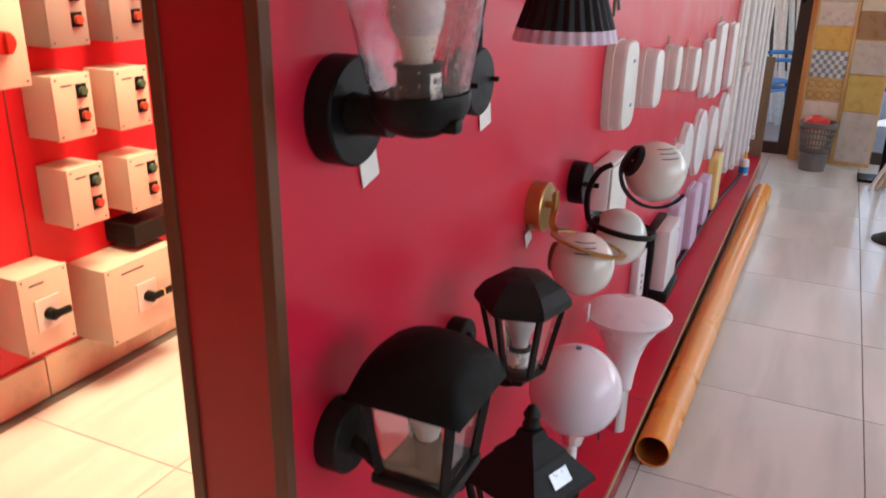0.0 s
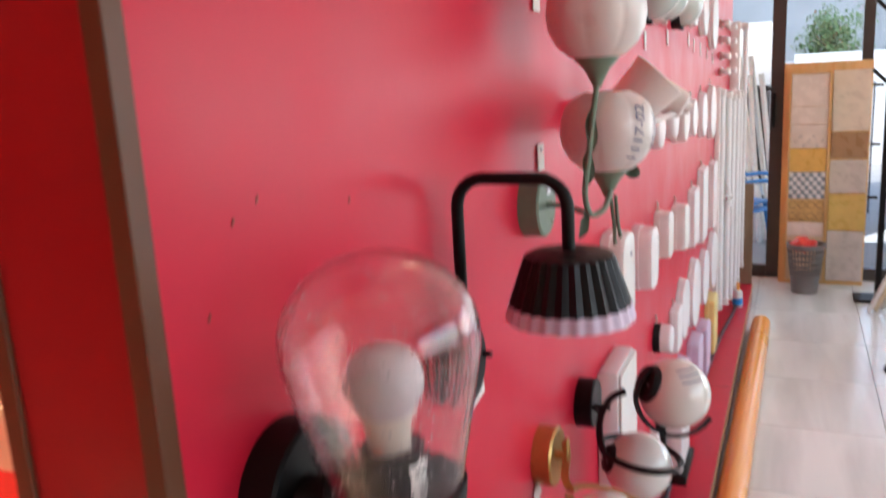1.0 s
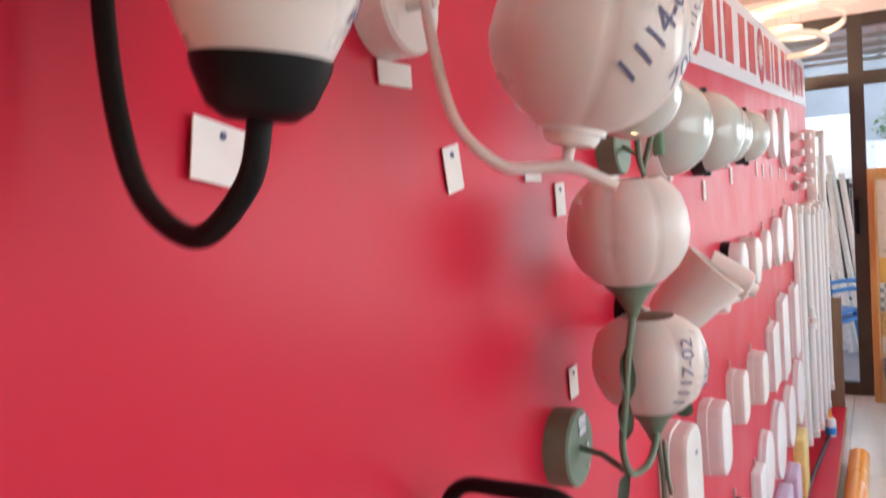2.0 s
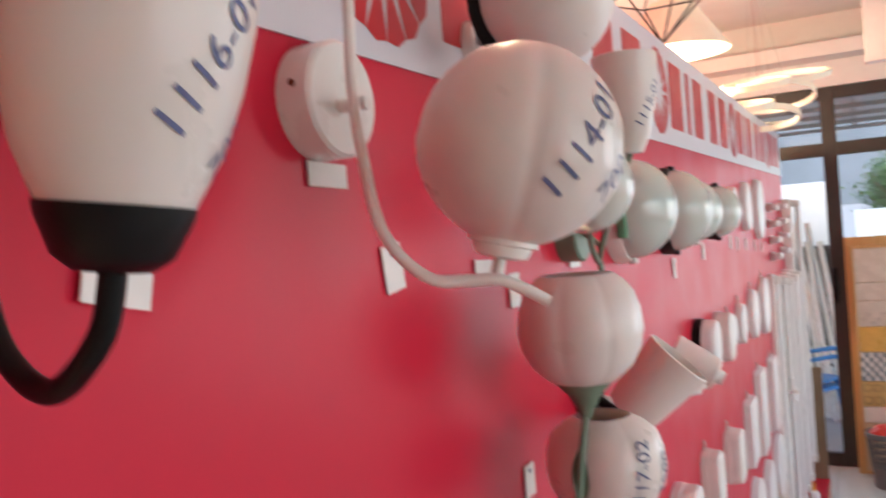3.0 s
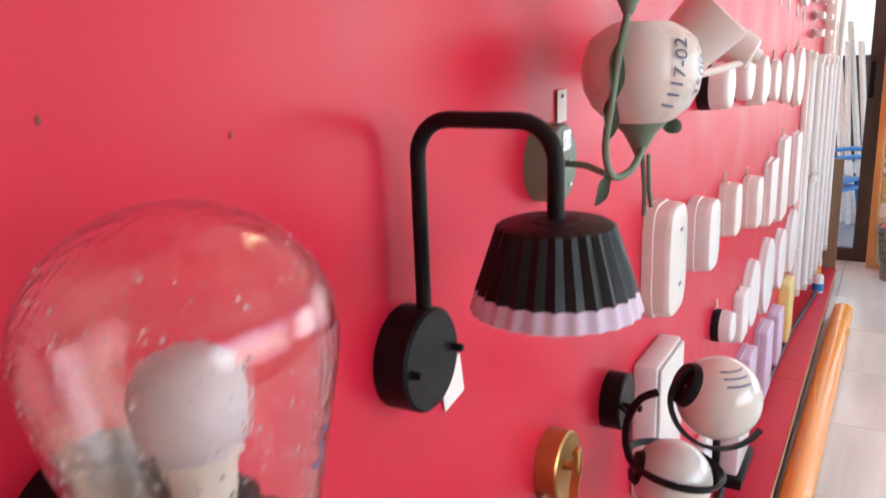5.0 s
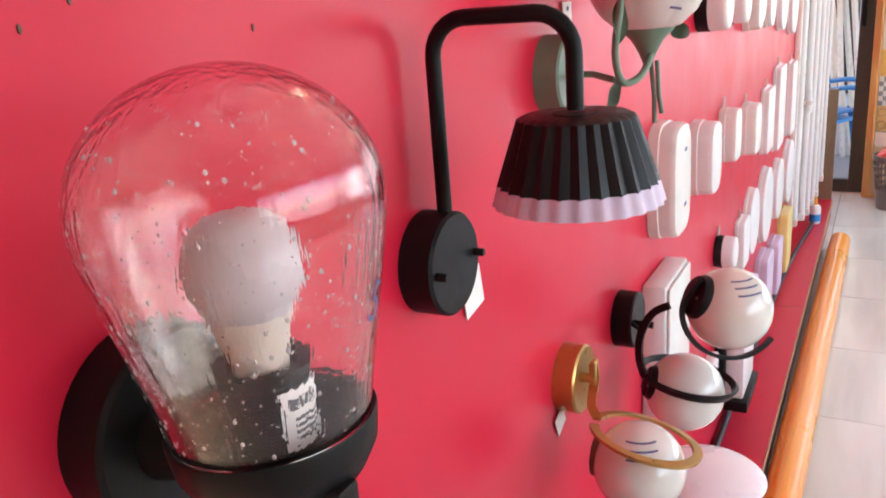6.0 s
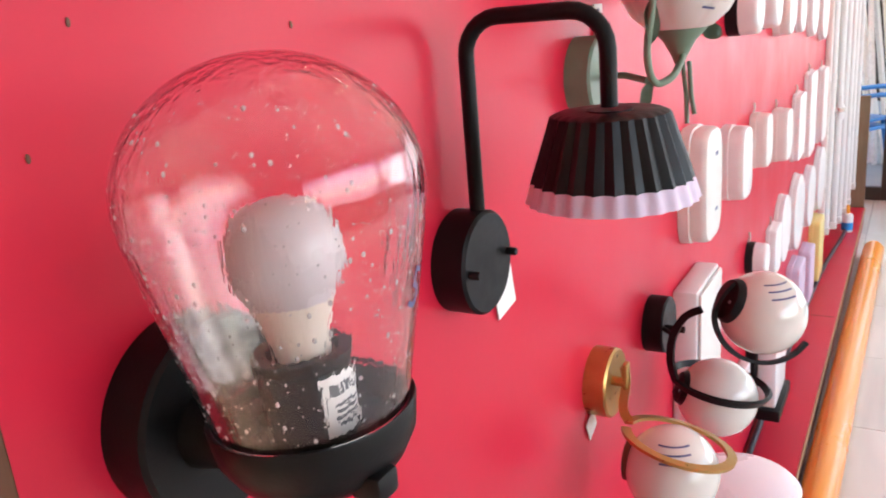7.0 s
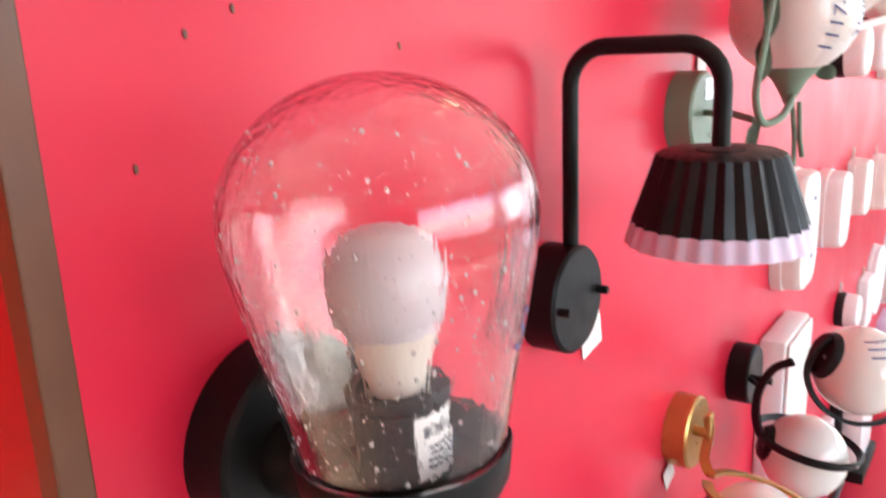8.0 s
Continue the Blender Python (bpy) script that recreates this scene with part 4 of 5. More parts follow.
for k in range(3):
    part("slot", box(0.0302, 0.0312, -0.012, 0.012, 0.0 - 0.024 * k, 0.010 - 0.024 * k), PRINT, t, smooth=False)
t = thing("box_lamp", (0.001, 3.93, 0.36), "black framed wall lamp with a white box diffuser", "wall lamp")
part("backplate", box(0, 0.03, -0.12, 0.12, -0.14, 0.14, 0.004), BLACK, t)
part("diffuser", box(0.031, 0.085, -0.10, 0.11, -0.10, 0.135, 0.006), PLASTIC, t)
part("tray", box(0.031, 0.10, -0.115, 0.12, -0.138, -0.102, 0.004), BLACK, t)



def pane_mesh(corners, d=0.0015):
    bm = bmesh.new()
    p = [Vector(c) for c in corners]
    n = (p[1] - p[0]).cross(p[2] - p[0]).normalized() * d
    lo, hi = [bm.verts.new(c) for c in p], [bm.verts.new(c + n) for c in p]
    bm.faces.new(lo[::-1]), bm.faces.new(hi)
    for k in range(4):
        bm.faces.new((lo[k], lo[(k + 1) % 4], hi[(k + 1) % 4], hi[k]))
    return bm


# hexagon lantern
hx = thing("hexagon_lantern", (0, 2.13, 0.80), "matt black hexagonal wall lantern with clear panes", "wall lamp")
plate(hx, 0.012, 0.040, 0.03, BLACK_ROUGH)
HC = Vector((0.135, -0.03, 0.0))
part("arm", sweep(smooth_path([(0.03, 0.0, 0.03), (0.06, -0.01, -0.015), (0.10, -0.02, -0.035), tuple(HC + Vector((0, 0, -0.02)))]), 0.008), BLACK_ROUGH, hx)
part("roof", lathe([(0.074, 0.118), (0.078, 0.124), (0.076, 0.134), (0.062, 0.152), (0.040, 0.166), (0.018, 0.172), (0, 0.173)], 6, Matrix.Translation(HC) @ pose(0, 0, 0, 0, 0, 15)), BLACK_ROUGH, hx, smooth=False)
part("roof_underside", lathe([(0, 0.116), (0.072, 0.116), (0.074, 0.1178), (0, 0.1178)], 6, Matrix.Translation(HC) @ pose(0, 0, 0, 0, 0, 15)), BLACK_ROUGH, hx, smooth=False)
for k in range(6):
    a = radians(15 + 60 * k)
    part("post", sweep([HC + Vector((0.064 * math.cos(a), 0.064 * math.sin(a), 0.116)), HC + Vector((0.040 * math.cos(a), 0.040 * math.sin(a), 0.006))], 0.004, 0.004, flat=True), BLACK_ROUGH, hx)
    a2 = radians(75 + 60 * k)
    pv = pane_mesh([HC + Vector((r * math.cos(q), r * math.sin(q), z)) for r, q, z in ((0.061, a, 0.116), (0.061, a2, 0.116), (0.038, a2, 0.008), (0.038, a, 0.008))])
    part("pane", pv, GLASS_DOME, hx, smooth=False).visible_shadow = False
part("base", lathe([(0, -0.030), (0.012, -0.026), (0.020, -0.012), (0.042, 0.0), (0.044, 0.006), (0, 0.006)], 6, Matrix.Translation(HC) @ pose(0, 0, 0, 0, 0, 15)), BLACK_ROUGH, hx, smooth=False)
part("holder", lathe([(0, 0.006), (0.018, 0.006), (0.018, 0.045), (0, 0.045)], 20, Matrix.Translation(HC)), BLACK, hx)
part("sticker", lathe([(0.0185, 0.012), (0.019, 0.012), (0.019, 0.038), (0.0185, 0.038)], 20, Matrix.Translation(HC), closed=True), SILVER, hx)
part("bulb", lathe([(0, 0.045), (0.013, 0.045), (0.016, 0.062), (0.025, 0.085), (0.028, 0.10), (0.0, 0.112)], 24, Matrix.Translation(HC)), BULB, hx)

# curved-roof lantern
cl = thing("curved_roof_lantern", (0, 1.762, 0.845), "matt black wall lantern with a curved roof and square glass", "wall lamp")
plate(cl, -0.005, 0.05, 0.032, BLACK_ROUGH)
LC = Vector((0.125, 0.025, 0.0))
part("arm", sweep([(0.03, 0.0, -0.01), (0.08, -0.012, -0.03), tuple(LC + Vector((0, 0, -0.04)))], 0.010), BLACK_ROUGH, cl)
TW = Matrix.Translation(LC) @ pose(0, 0, 0, 0, 0, 90)
rf = bmesh.new()
rowv = []
for i in range(13):
    u = -1 + 2 * i / 12
    rowv.append([rf.verts.new(TW @ Vector((0.080 * u, 0.080 * v, 0.085 + 0.070 * ((1 - u * u) * (1 - v * v)) ** 0.42))) for v in np.linspace(-1, 1, 13)])
for a, b in zip(rowv, rowv[1:]):
    for k in range(12):
        rf.faces.new((a[k], b[k], b[k + 1], a[k + 1]))
bmesh.ops.solidify(rf, geom=rf.faces[:], thickness=0.006)
part("roof", rf, BLACK_ROUGH, cl, "curved black roof")
for sx, sy in ((-1, -1), (-1, 1), (1, -1), (1, 1)):
    part("post", sweep([TW @ Vector((0.062 * sx, 0.062 * sy, 0.108)), TW @ Vector((0.046 * sx, 0.046 * sy, -0.030))], 0.005, 0.005, flat=True), BLACK_ROUGH, cl)
for q in range(4):
    a, b = [((-1, -1), (1, -1), (1, 1), (-1, 1))[(q + e) % 4] for e in (0, 1)]
    pv = pane_mesh([TW @ Vector(p) for p in ((0.060 * a[0], 0.060 * a[1], 0.106), (0.060 * b[0], 0.060 * b[1], 0.106), (0.045 * b[0], 0.045 * b[1], -0.028), (0.045 * a[0], 0.045 * a[1], -0.028))])
    part("pane", pv, GLASS_DOME, cl, smooth=False).visible_shadow = False
bb = box(-0.055, 0.055, -0.055, 0.055, -0.046, -0.030, 0.005)
bb.transform(TW)
part("base", bb, BLACK_ROUGH, cl)
part("holder", lathe([(0, -0.03), (0.019, -0.03), (0.019, 0.01), (0, 0.01)], 20, TW), BLACK, cl)
part("bulb", lathe([(0, 0.01), (0.014, 0.01), (0.022, 0.035), (0.029, 0.055), (0.024, 0.075), (0.0, 0.085)], 28, TW), BULB, cl, "frosted white bulb")

# square pyramid lantern
pl = thing("pyramid_lantern", (0, 2.14, 0.515), "matt black wall lantern with a stepped pyramid roof", "wall lamp")
plate(pl, 0.03, 0.042, 0.03, BLACK_ROUGH)
PC = Vector((0.165, -0.045, 0.085))
TP = Matrix.Translation(PC) @ pose(0, 0, 0, 0, 0, -20)
part("roof", lathe([(0.115, 0.0), (0.112, 0.01), (0.062, 0.055), (0.060, 0.062), (0.028, 0.085), (0.022, 0.10), (0.0, 0.102)], 4, TP @ pose(0, 0, 0, 0, 0, 45)), BLACK_ROUGH, pl, "stepped black pyramid roof", smooth=False)
part("finial", lathe([(0.008, 0.098), (0.016, 0.108), (0.012, 0.118), (0.015, 0.128), (0.008, 0.142), (0, 0.148)], 16, TP), BLACK_ROUGH, pl)
st = box(-0.0008, 0.0008, -0.022, 0.022, -0.013, 0.013)
st.transform(TP @ Matrix.Translation((0.0625, 0.004, 0.0335)) @ Matrix.Rotation(radians(-38), 4, "Y"))
part("sticker", st, SILVER, pl, "silver sticker", smooth=False)
for k in range(4):
    a = radians(-20 + 45 + 90 * k)
    part("post", sweep([PC + Vector((0.088 * math.cos(a), 0.088 * math.sin(a), 0.0)), PC + Vector((0.056 * math.cos(a), 0.056 * math.sin(a), -0.15))], 0.005, 0.005, flat=True), BLACK_ROUGH, pl)
    a2 = a + radians(90)
    pv = pane_mesh([PC + Vector((r * math.cos(q), r * math.sin(q), z)) for r, q, z in ((0.084, a, -0.002), (0.084, a2, -0.002), (0.053, a2, -0.148), (0.053, a, -0.148))])
    part("pane", pv, GLASS_DOME, pl, smooth=False).visible_shadow = False
part("base", lathe([(0, -0.175), (0.03, -0.17), (0.06, -0.152), (0.06, -0.146), (0, -0.146)], 4, TP @ pose(0, 0, 0, 0, 0, 45)), BLACK_ROUGH, pl, smooth=False)
part("arm", sweep(smooth_path([(0.03, 0, 0.03), (0.07, -0.02, -0.06), (0.12, -0.035, -0.095), tuple(PC + Vector((0, 0, -0.17)))]), 0.008), BLACK_ROUGH, pl)

# globe on a socket stem, and the flared lamp
gl2 = thing("globe_lamp", (0, 2.36, 0.62), "large white plastic globe lamp on a short wall stem", "wall lamp")
GC = Vector((0.165, 0.0, 0.015))
ball(gl2, GC, 0.091, mat("white_acrylic", (0.80, 0.74, 0.80), 0.14, vary=0.03, scale=10, subsurf=0.3, coat=0.5), label="white acrylic globe")
part("vent", lathe([(0, 0.0905), (0.006, 0.0905), (0.006, 0.0935), (0, 0.0935)], 12, Matrix.Translation(GC)), PRINT, gl2)
part("neck", lathe([(0, -0.118), (0.022, -0.118), (0.022, -0.108), (0.025, -0.108), (0.025, -0.088), (0, -0.088)], 28, Matrix.Translation(GC)), CHROME, gl2)
part("stem", lathe([(0, -0.19), (0.013, -0.19), (0.013, -0.118), (0, -0.118)], 20, Matrix.Translation(GC)), WHITE_METAL, gl2)
part("bracket", box(0.0, 0.165, -0.012, 0.012, -0.19, -0.172, 0.004), WHITE_METAL, gl2)
part("lead", sweep(smooth_path([tuple(GC + Vector((0.0, 0.012, -0.10))), (0.17, 0.12, -0.13), (0.155, 0.26, -0.20), (0.148, 0.33, -0.3)]), 0.0035), CABLE, gl2)
fl = thing("flared_lamp", (0, 2.90, 0.36), "white flared trumpet lamp on a chrome stem", "wall lamp")
FC = Vector((0.145, 0.0, 0.0))
fp = [(0.030, 0.0), (0.034, 0.04), (0.042, 0.09), (0.058, 0.14), (0.086, 0.185), (0.108, 0.206), (0.112, 0.214), (0.104, 0.222), (0.07, 0.234), (0.0, 0.242)]
part("shade", lathe([(0, 0.0)] + fp, 56, Matrix.Translation(FC)), mat("white_acrylic_shade", (0.80, 0.75, 0.78), 0.3, vary=0.03, scale=10, subsurf=0.3), fl, "white trumpet shade")
part("clip", box(0.06, 0.066, -0.09, -0.075, 0.205, 0.255, 0.002), PLASTIC, fl)
part("stem", lathe([(0, -0.13), (0.024, -0.13), (0.024, -0.005), (0.028, -0.005), (0.028, 0.003), (0, 0.003)], 28, Matrix.Translation(FC)), CHROME, fl, "chrome stem")
part("bracket", box(0.0, 0.14, -0.01, 0.01, -0.10, -0.08, 0.003), CHROME, fl)
part("wall_plate", box(0.0, 0.05, -0.03, 0.03, -0.05, 0.05, 0.004), PLASTIC_GREY, fl)

# screws left in the wall
for y, z in ((1.757, 1.503), (1.718, 1.438), (1.935, 1.492), (1.790, 1.516), (1.666, 1.094)):
    t = finish("wall_screw", lathe([(0, 0), (0.0013, 0), (0.0013, 0.001), (0, 0.0015)], 10, Matrix.Translation((0, y, z)) @ Matrix.Diagonal((1, 1, 2.0, 1)) @ AX), BROWN)
    tagged(t, "small dark screw in the red wall", "screw", "wall screws")

# ---- banner with plain shapes of its print ----
bn = thing("banner", (0, 0, 0), "white vinyl banner with red printed shapes above the lamps", "banner")
part("sheet", box(0.001, 0.0035, Y0 + 0.03, Y1 - 0.01, 1.985, 2.246), BANNER, bn, smooth=False)


def shape(y0, y1, z0, z1, cut=None):
    part("print_shape", box(0.0036, 0.0046, y0, y1, z0, z1), BANNER_RED, bn, smooth=False)


for cy in (2.285, 3.585, 4.89, 6.20):
    z0, z1, cz, n = 2.030, 2.205, 2.112, 16
    d = bmesh.new()
    for k in range(n):
        a0, a1 = 2 * math.pi * (k + 0.14) / n, 2 * math.pi * (k + 0.86) / n
        mid = (a0 + a1) / 2
        d.faces.new([d.verts.new((0.0042, cy + r * math.cos(a), cz + r * math.sin(a))) for r, a in ((0.036, mid), (0.104, a0 - 0.05), (0.109, mid), (0.104, a1 + 0.05))])
    part("print_shape", d, BANNER_RED, bn, "red rayed disc", smooth=False)
    for y0, y1 in ((0.13, 0.29), (0.36, 0.41), (0.475, 0.62), (-0.55, -0.41), (-0.33, -0.17)):
        if Y0 + 0.04 < cy + y0 and cy + y1 < Y1 - 0.02:
            shape(cy + y0, cy + y1, z0, z1)

# ---- on the plinth and floor ----
cb = finish("cable", sweep(smooth_path([(0.03, 2.75, LEDGE_Z + 0.010), (0.022, 3.4, LEDGE_Z + 0.010), (0.022, 4.4, LEDGE_Z + 0.010), (0.045, 5.6, LEDGE_Z + 0.010), (0.09, 6.3, LEDGE_Z + 0.010), (0.10, 6.7, LEDGE_Z + 0.010)]), 0.010), CABLE)
tagged(cb, "black cable lying along the red plinth", "cable")
pp = thing("drain_pipe", (0, 0, 0), "orange plastic drain pipe lying on the floor beside the plinth", "pipe")
pm = look((0.220, 3.10, 0.053), (0.246, 6.22, 0.053))
L = 3.14
pm = pm @ Matrix.Rotation(radians(180), 4, "X")
part("tube", lathe([(0.050, 0), (0.052, 0.002), (0.052, L), (0.048, L), (0.048, 0.002)], 48, pm, closed=True), ORANGE, pp)
part("lining", lathe([(0.0475, 0.003), (0.0475, L - 0.01), (0.046, L - 0.01), (0.046, 0.003)], 48, pm, closed=True), ORANGE_IN, pp)
part("far_cap", lathe([(0, L - 0.006), (0.047, L - 0.006), (0.047, L + 0.004), (0.044, L + 0.012), (0, L + 0.012)], 40, pm), ORANGE, pp)
gl3 = thing("glue_bottle", (0.10, 6.42, LEDGE_Z), "white and blue plastic glue bottle with an orange cap", "bottle")
part("body", lathe([(0, 0), (0.03, 0), (0.03, 0.09), (0.022, 0.105), (0, 0.108)], 24), PLASTIC, gl3)
part("label_band", lathe([(0.0305, 0.012), (0.031, 0.012), (0.031, 0.055), (0.0305, 0.055)], 24, closed=True), mat("blue_label", (0.02, 0.25, 0.62), 0.4), gl3, "blue label")
part("cap", lathe([(0, 0.105), (0.012, 0.105), (0.010, 0.135), (0.006, 0.155), (0, 0.155)], 18), ORANGE, gl3)
bd = finish("brown_board", box(0.012, 0.155, 6.985, 7.02, 0.0, 0.79, 0.002), HARDB, smooth=False)
tagged(bd, "upright brown fibreboard strip at the end of the wall", "board")

# sample boards at the shop front
sb = thing("sample_board", (0.335, 7.46, 0), "tall pine board covered with tile samples leaning at the front", "sample board")
part("backing", box(-0.02, 0.53, 0.0, 0.02, 0.0, 1.56, 0.002), PINE, sb, smooth=False)
for z0, z1, c in ((1.09, 1.50, (0.66, 0.55, 0.42)), (0.90, 1.08, (0.36, 0.20, 0.10)), (0.66, 0.89, (0.55, 0.47, 0.40)), (0.40, 0.65, (0.62, 0.42, 0.12)), (0.03, 0.39, (0.56, 0.50, 0.44))):
    part("tile_sample", box(0.29, 0.52, -0.010, -0.001, z0, z1, 0.002), mat("sample", c, 0.3, vary=0.14, scale=16), sb, smooth=False)
sb2 = thing("sample_board", (0.352, 7.40, 0.03), "framed pine board with decorative tile samples and a chequered strip", "sample board")
part("backing", box(0.0, 0.262, 0.0, 0.02, 0.0, 1.475), PINE_PALE, sb2, smooth=False)
for x0, x1, z0, z1 in ((0.0, 0.012, 0, 1.475), (0.25, 0.262, 0, 1.475), (0.012, 0.25, 1.46, 1.475), (0.012, 0.25, 0, 0.012)):
    part("frame_strip", box(x0, x1, -0.022, -0.001, z0, z1, 0.002), PINE, sb2, smooth=False)
CREAM = mat("cream_tile", (0.68, 0.60, 0.50), 0.25, vary=0.08, scale=14)
AMBER = mat("amber_tile", (0.66, 0.40, 0.10), 0.3, vary=0.16, scale=20)
OCHRE = mat("ochre_tile", (0.55, 0.36, 0.13), 0.35, vary=0.22, scale=34)
CHW, CHG = mat("white_check", (0.66, 0.66, 0.64), 0.3), mat("grey_check", (0.22, 0.27, 0.28), 0.35)
for z0, z1, mm in ((1.24, 1.455, CREAM), (1.12, 1.235, CREAM), (0.955, 1.115, CREAM), (0.79, 0.95, AMBER), (0.435, 0.595, OCHRE), (0.33, 0.43, CREAM), (0.02, 0.325, PINE_PALE)):
    part("tile_sample", box(0.015, 0.247, -0.012, -0.001, z0, z1, 0.002), mm, sb2, smooth=False)
for i in range(9):
    for j in range(6):
        x, z = 0.016 + i * 0.0256, 0.60 + j * 0.0305
        part("check_tile", box(x, x + 0.0248, -0.012, -0.001, z, z + 0.0297), CHW if (i + j) % 2 else CHG, sb2, smooth=False)
for k in range(2):
    for i in range(4):
        part("ornament", sweep(ring_path((0.045 + i * 0.058, -0.0135, 0.475 + 0.08 * k), 0.024, Matrix.Rotation(radians(90), 4, "X"), n=20), 0.003, 0.0015, flat=True), HARDB, sb2)
for k in range(7):
    x, z = 0.05 + 0.028 * k, 1.0 + 0.035 * math.sin(k * 2.1)
    part("flower", sweep(ring_path((x, -0.0135, z), 0.011, Matrix.Rotation(radians(90), 4, "X"), n=12), 0.0022, 0.001, flat=True), PRINT, sb2)

bk = thing("waste_basket", (0.49, 7.22, 0), "grey perforated plastic basket with a red bag inside", "basket")
GREYP = mat("grey_brown_plastic", (0.17, 0.15, 0.14), 0.5, vary=0.12, scale=20)
part("lower_wall", lathe([(0, 0.0), (0.085, 0.0), (0.095, 0.13), (0.092, 0.13), (0.082, 0.006), (0, 0.006)], 32), GREYP, bk)
for k in range(5):
    z = 0.15 + 0.042 * k
    part("hoop", sweep(ring_path((0, 0, z), 0.0955 + 0.0055 * k, Matrix(), n=32), 0.004, 0.005, flat=True), GREYP, bk)
for k in range(28):
    a = 2 * math.pi * k / 28
    part("rib", sweep([(0.094 * math.cos(a), 0.094 * math.sin(a), 0.125), (0.118 * math.cos(a), 0.118 * math.sin(a), 0.33)], 0.0035, 0.0035, flat=True), GREYP, bk)
part("rim", sweep(ring_path((0, 0, 0.335), 0.120, Matrix(), n=36), 0.006, 0.012, flat=True), GREYP, bk)
bag = bmesh.new()
bmesh.ops.create_icosphere(bag, subdivisions=3, radius=0.09, matrix=Matrix.Translation((-0.015, 0, 0.33)) @ Matrix.Diagonal((1, 1, 0.55, 1)))
for v in bag.verts:
    v.co += v.normal * 0.02 * noise.noise(v.co * 24)
    v.co.z += 0.04 * max(0, noise.noise(v.co * 14))
part("bag", bag, mat("red_bag", (0.62, 0.03, 0.02), 0.35, vary=0.15), bk, "crumpled red plastic bag", smooth=False)

# slats leaning against the front, and a stand on the floor
for k in range(7):
    x = 0.86 + 0.04 * k
    s = thing("leaning_slat", (x, 6.80 + 0.05 * (k % 3), 0.0), "long pale wooden slat leaning upright", "slat", "leaning slats")
    q = box(-0.009, 0.009, -0.03, 0.03, 0.004, 1.35 + 0.06 * (k % 3), 0.002)
    q.transform(Matrix.Rotation(radians(22 + k % 2), 4, "Y"))
    part("board", q, PINE_PALE if k % 2 else WALLW, s, smooth=False)
sd = thing("stand", (0.965, 5.74, 0), "white stand on a round dark floor base", "stand")
part("base", lathe([(0, 0), (0.11, 0), (0.11, 0.012), (0.06, 0.04), (0.02, 0.05), (0, 0.05)], 36), BLACK_ROUGH, sd)
part("post", lathe([(0, 0.045), (0.03, 0.045), (0.028, 0.9), (0, 0.9)], 24), WHITE_METAL, sd)
ms = thing("metal_stand", (0.93, 7.1, 0), "black metal display stand with angled arms", "stand")
part("post", box(-0.018, 0.018, -0.018, 0.018, 0.02, 2.1, 0.002), BLACK, ms, smooth=False)
part("foot", box(-0.14, 0.14, -0.10, 0.10, 0, 0.02, 0.003), BLACK, ms, smooth=False)
for z, s in ((1.92, 1), (1.50, 1), (1.68, -1)):
    part("arm", sweep([(0, -0.02, z - 0.10), (-0.10 * s, -0.03, z)], 0.013, 0.010, flat=True), BLACK, ms)

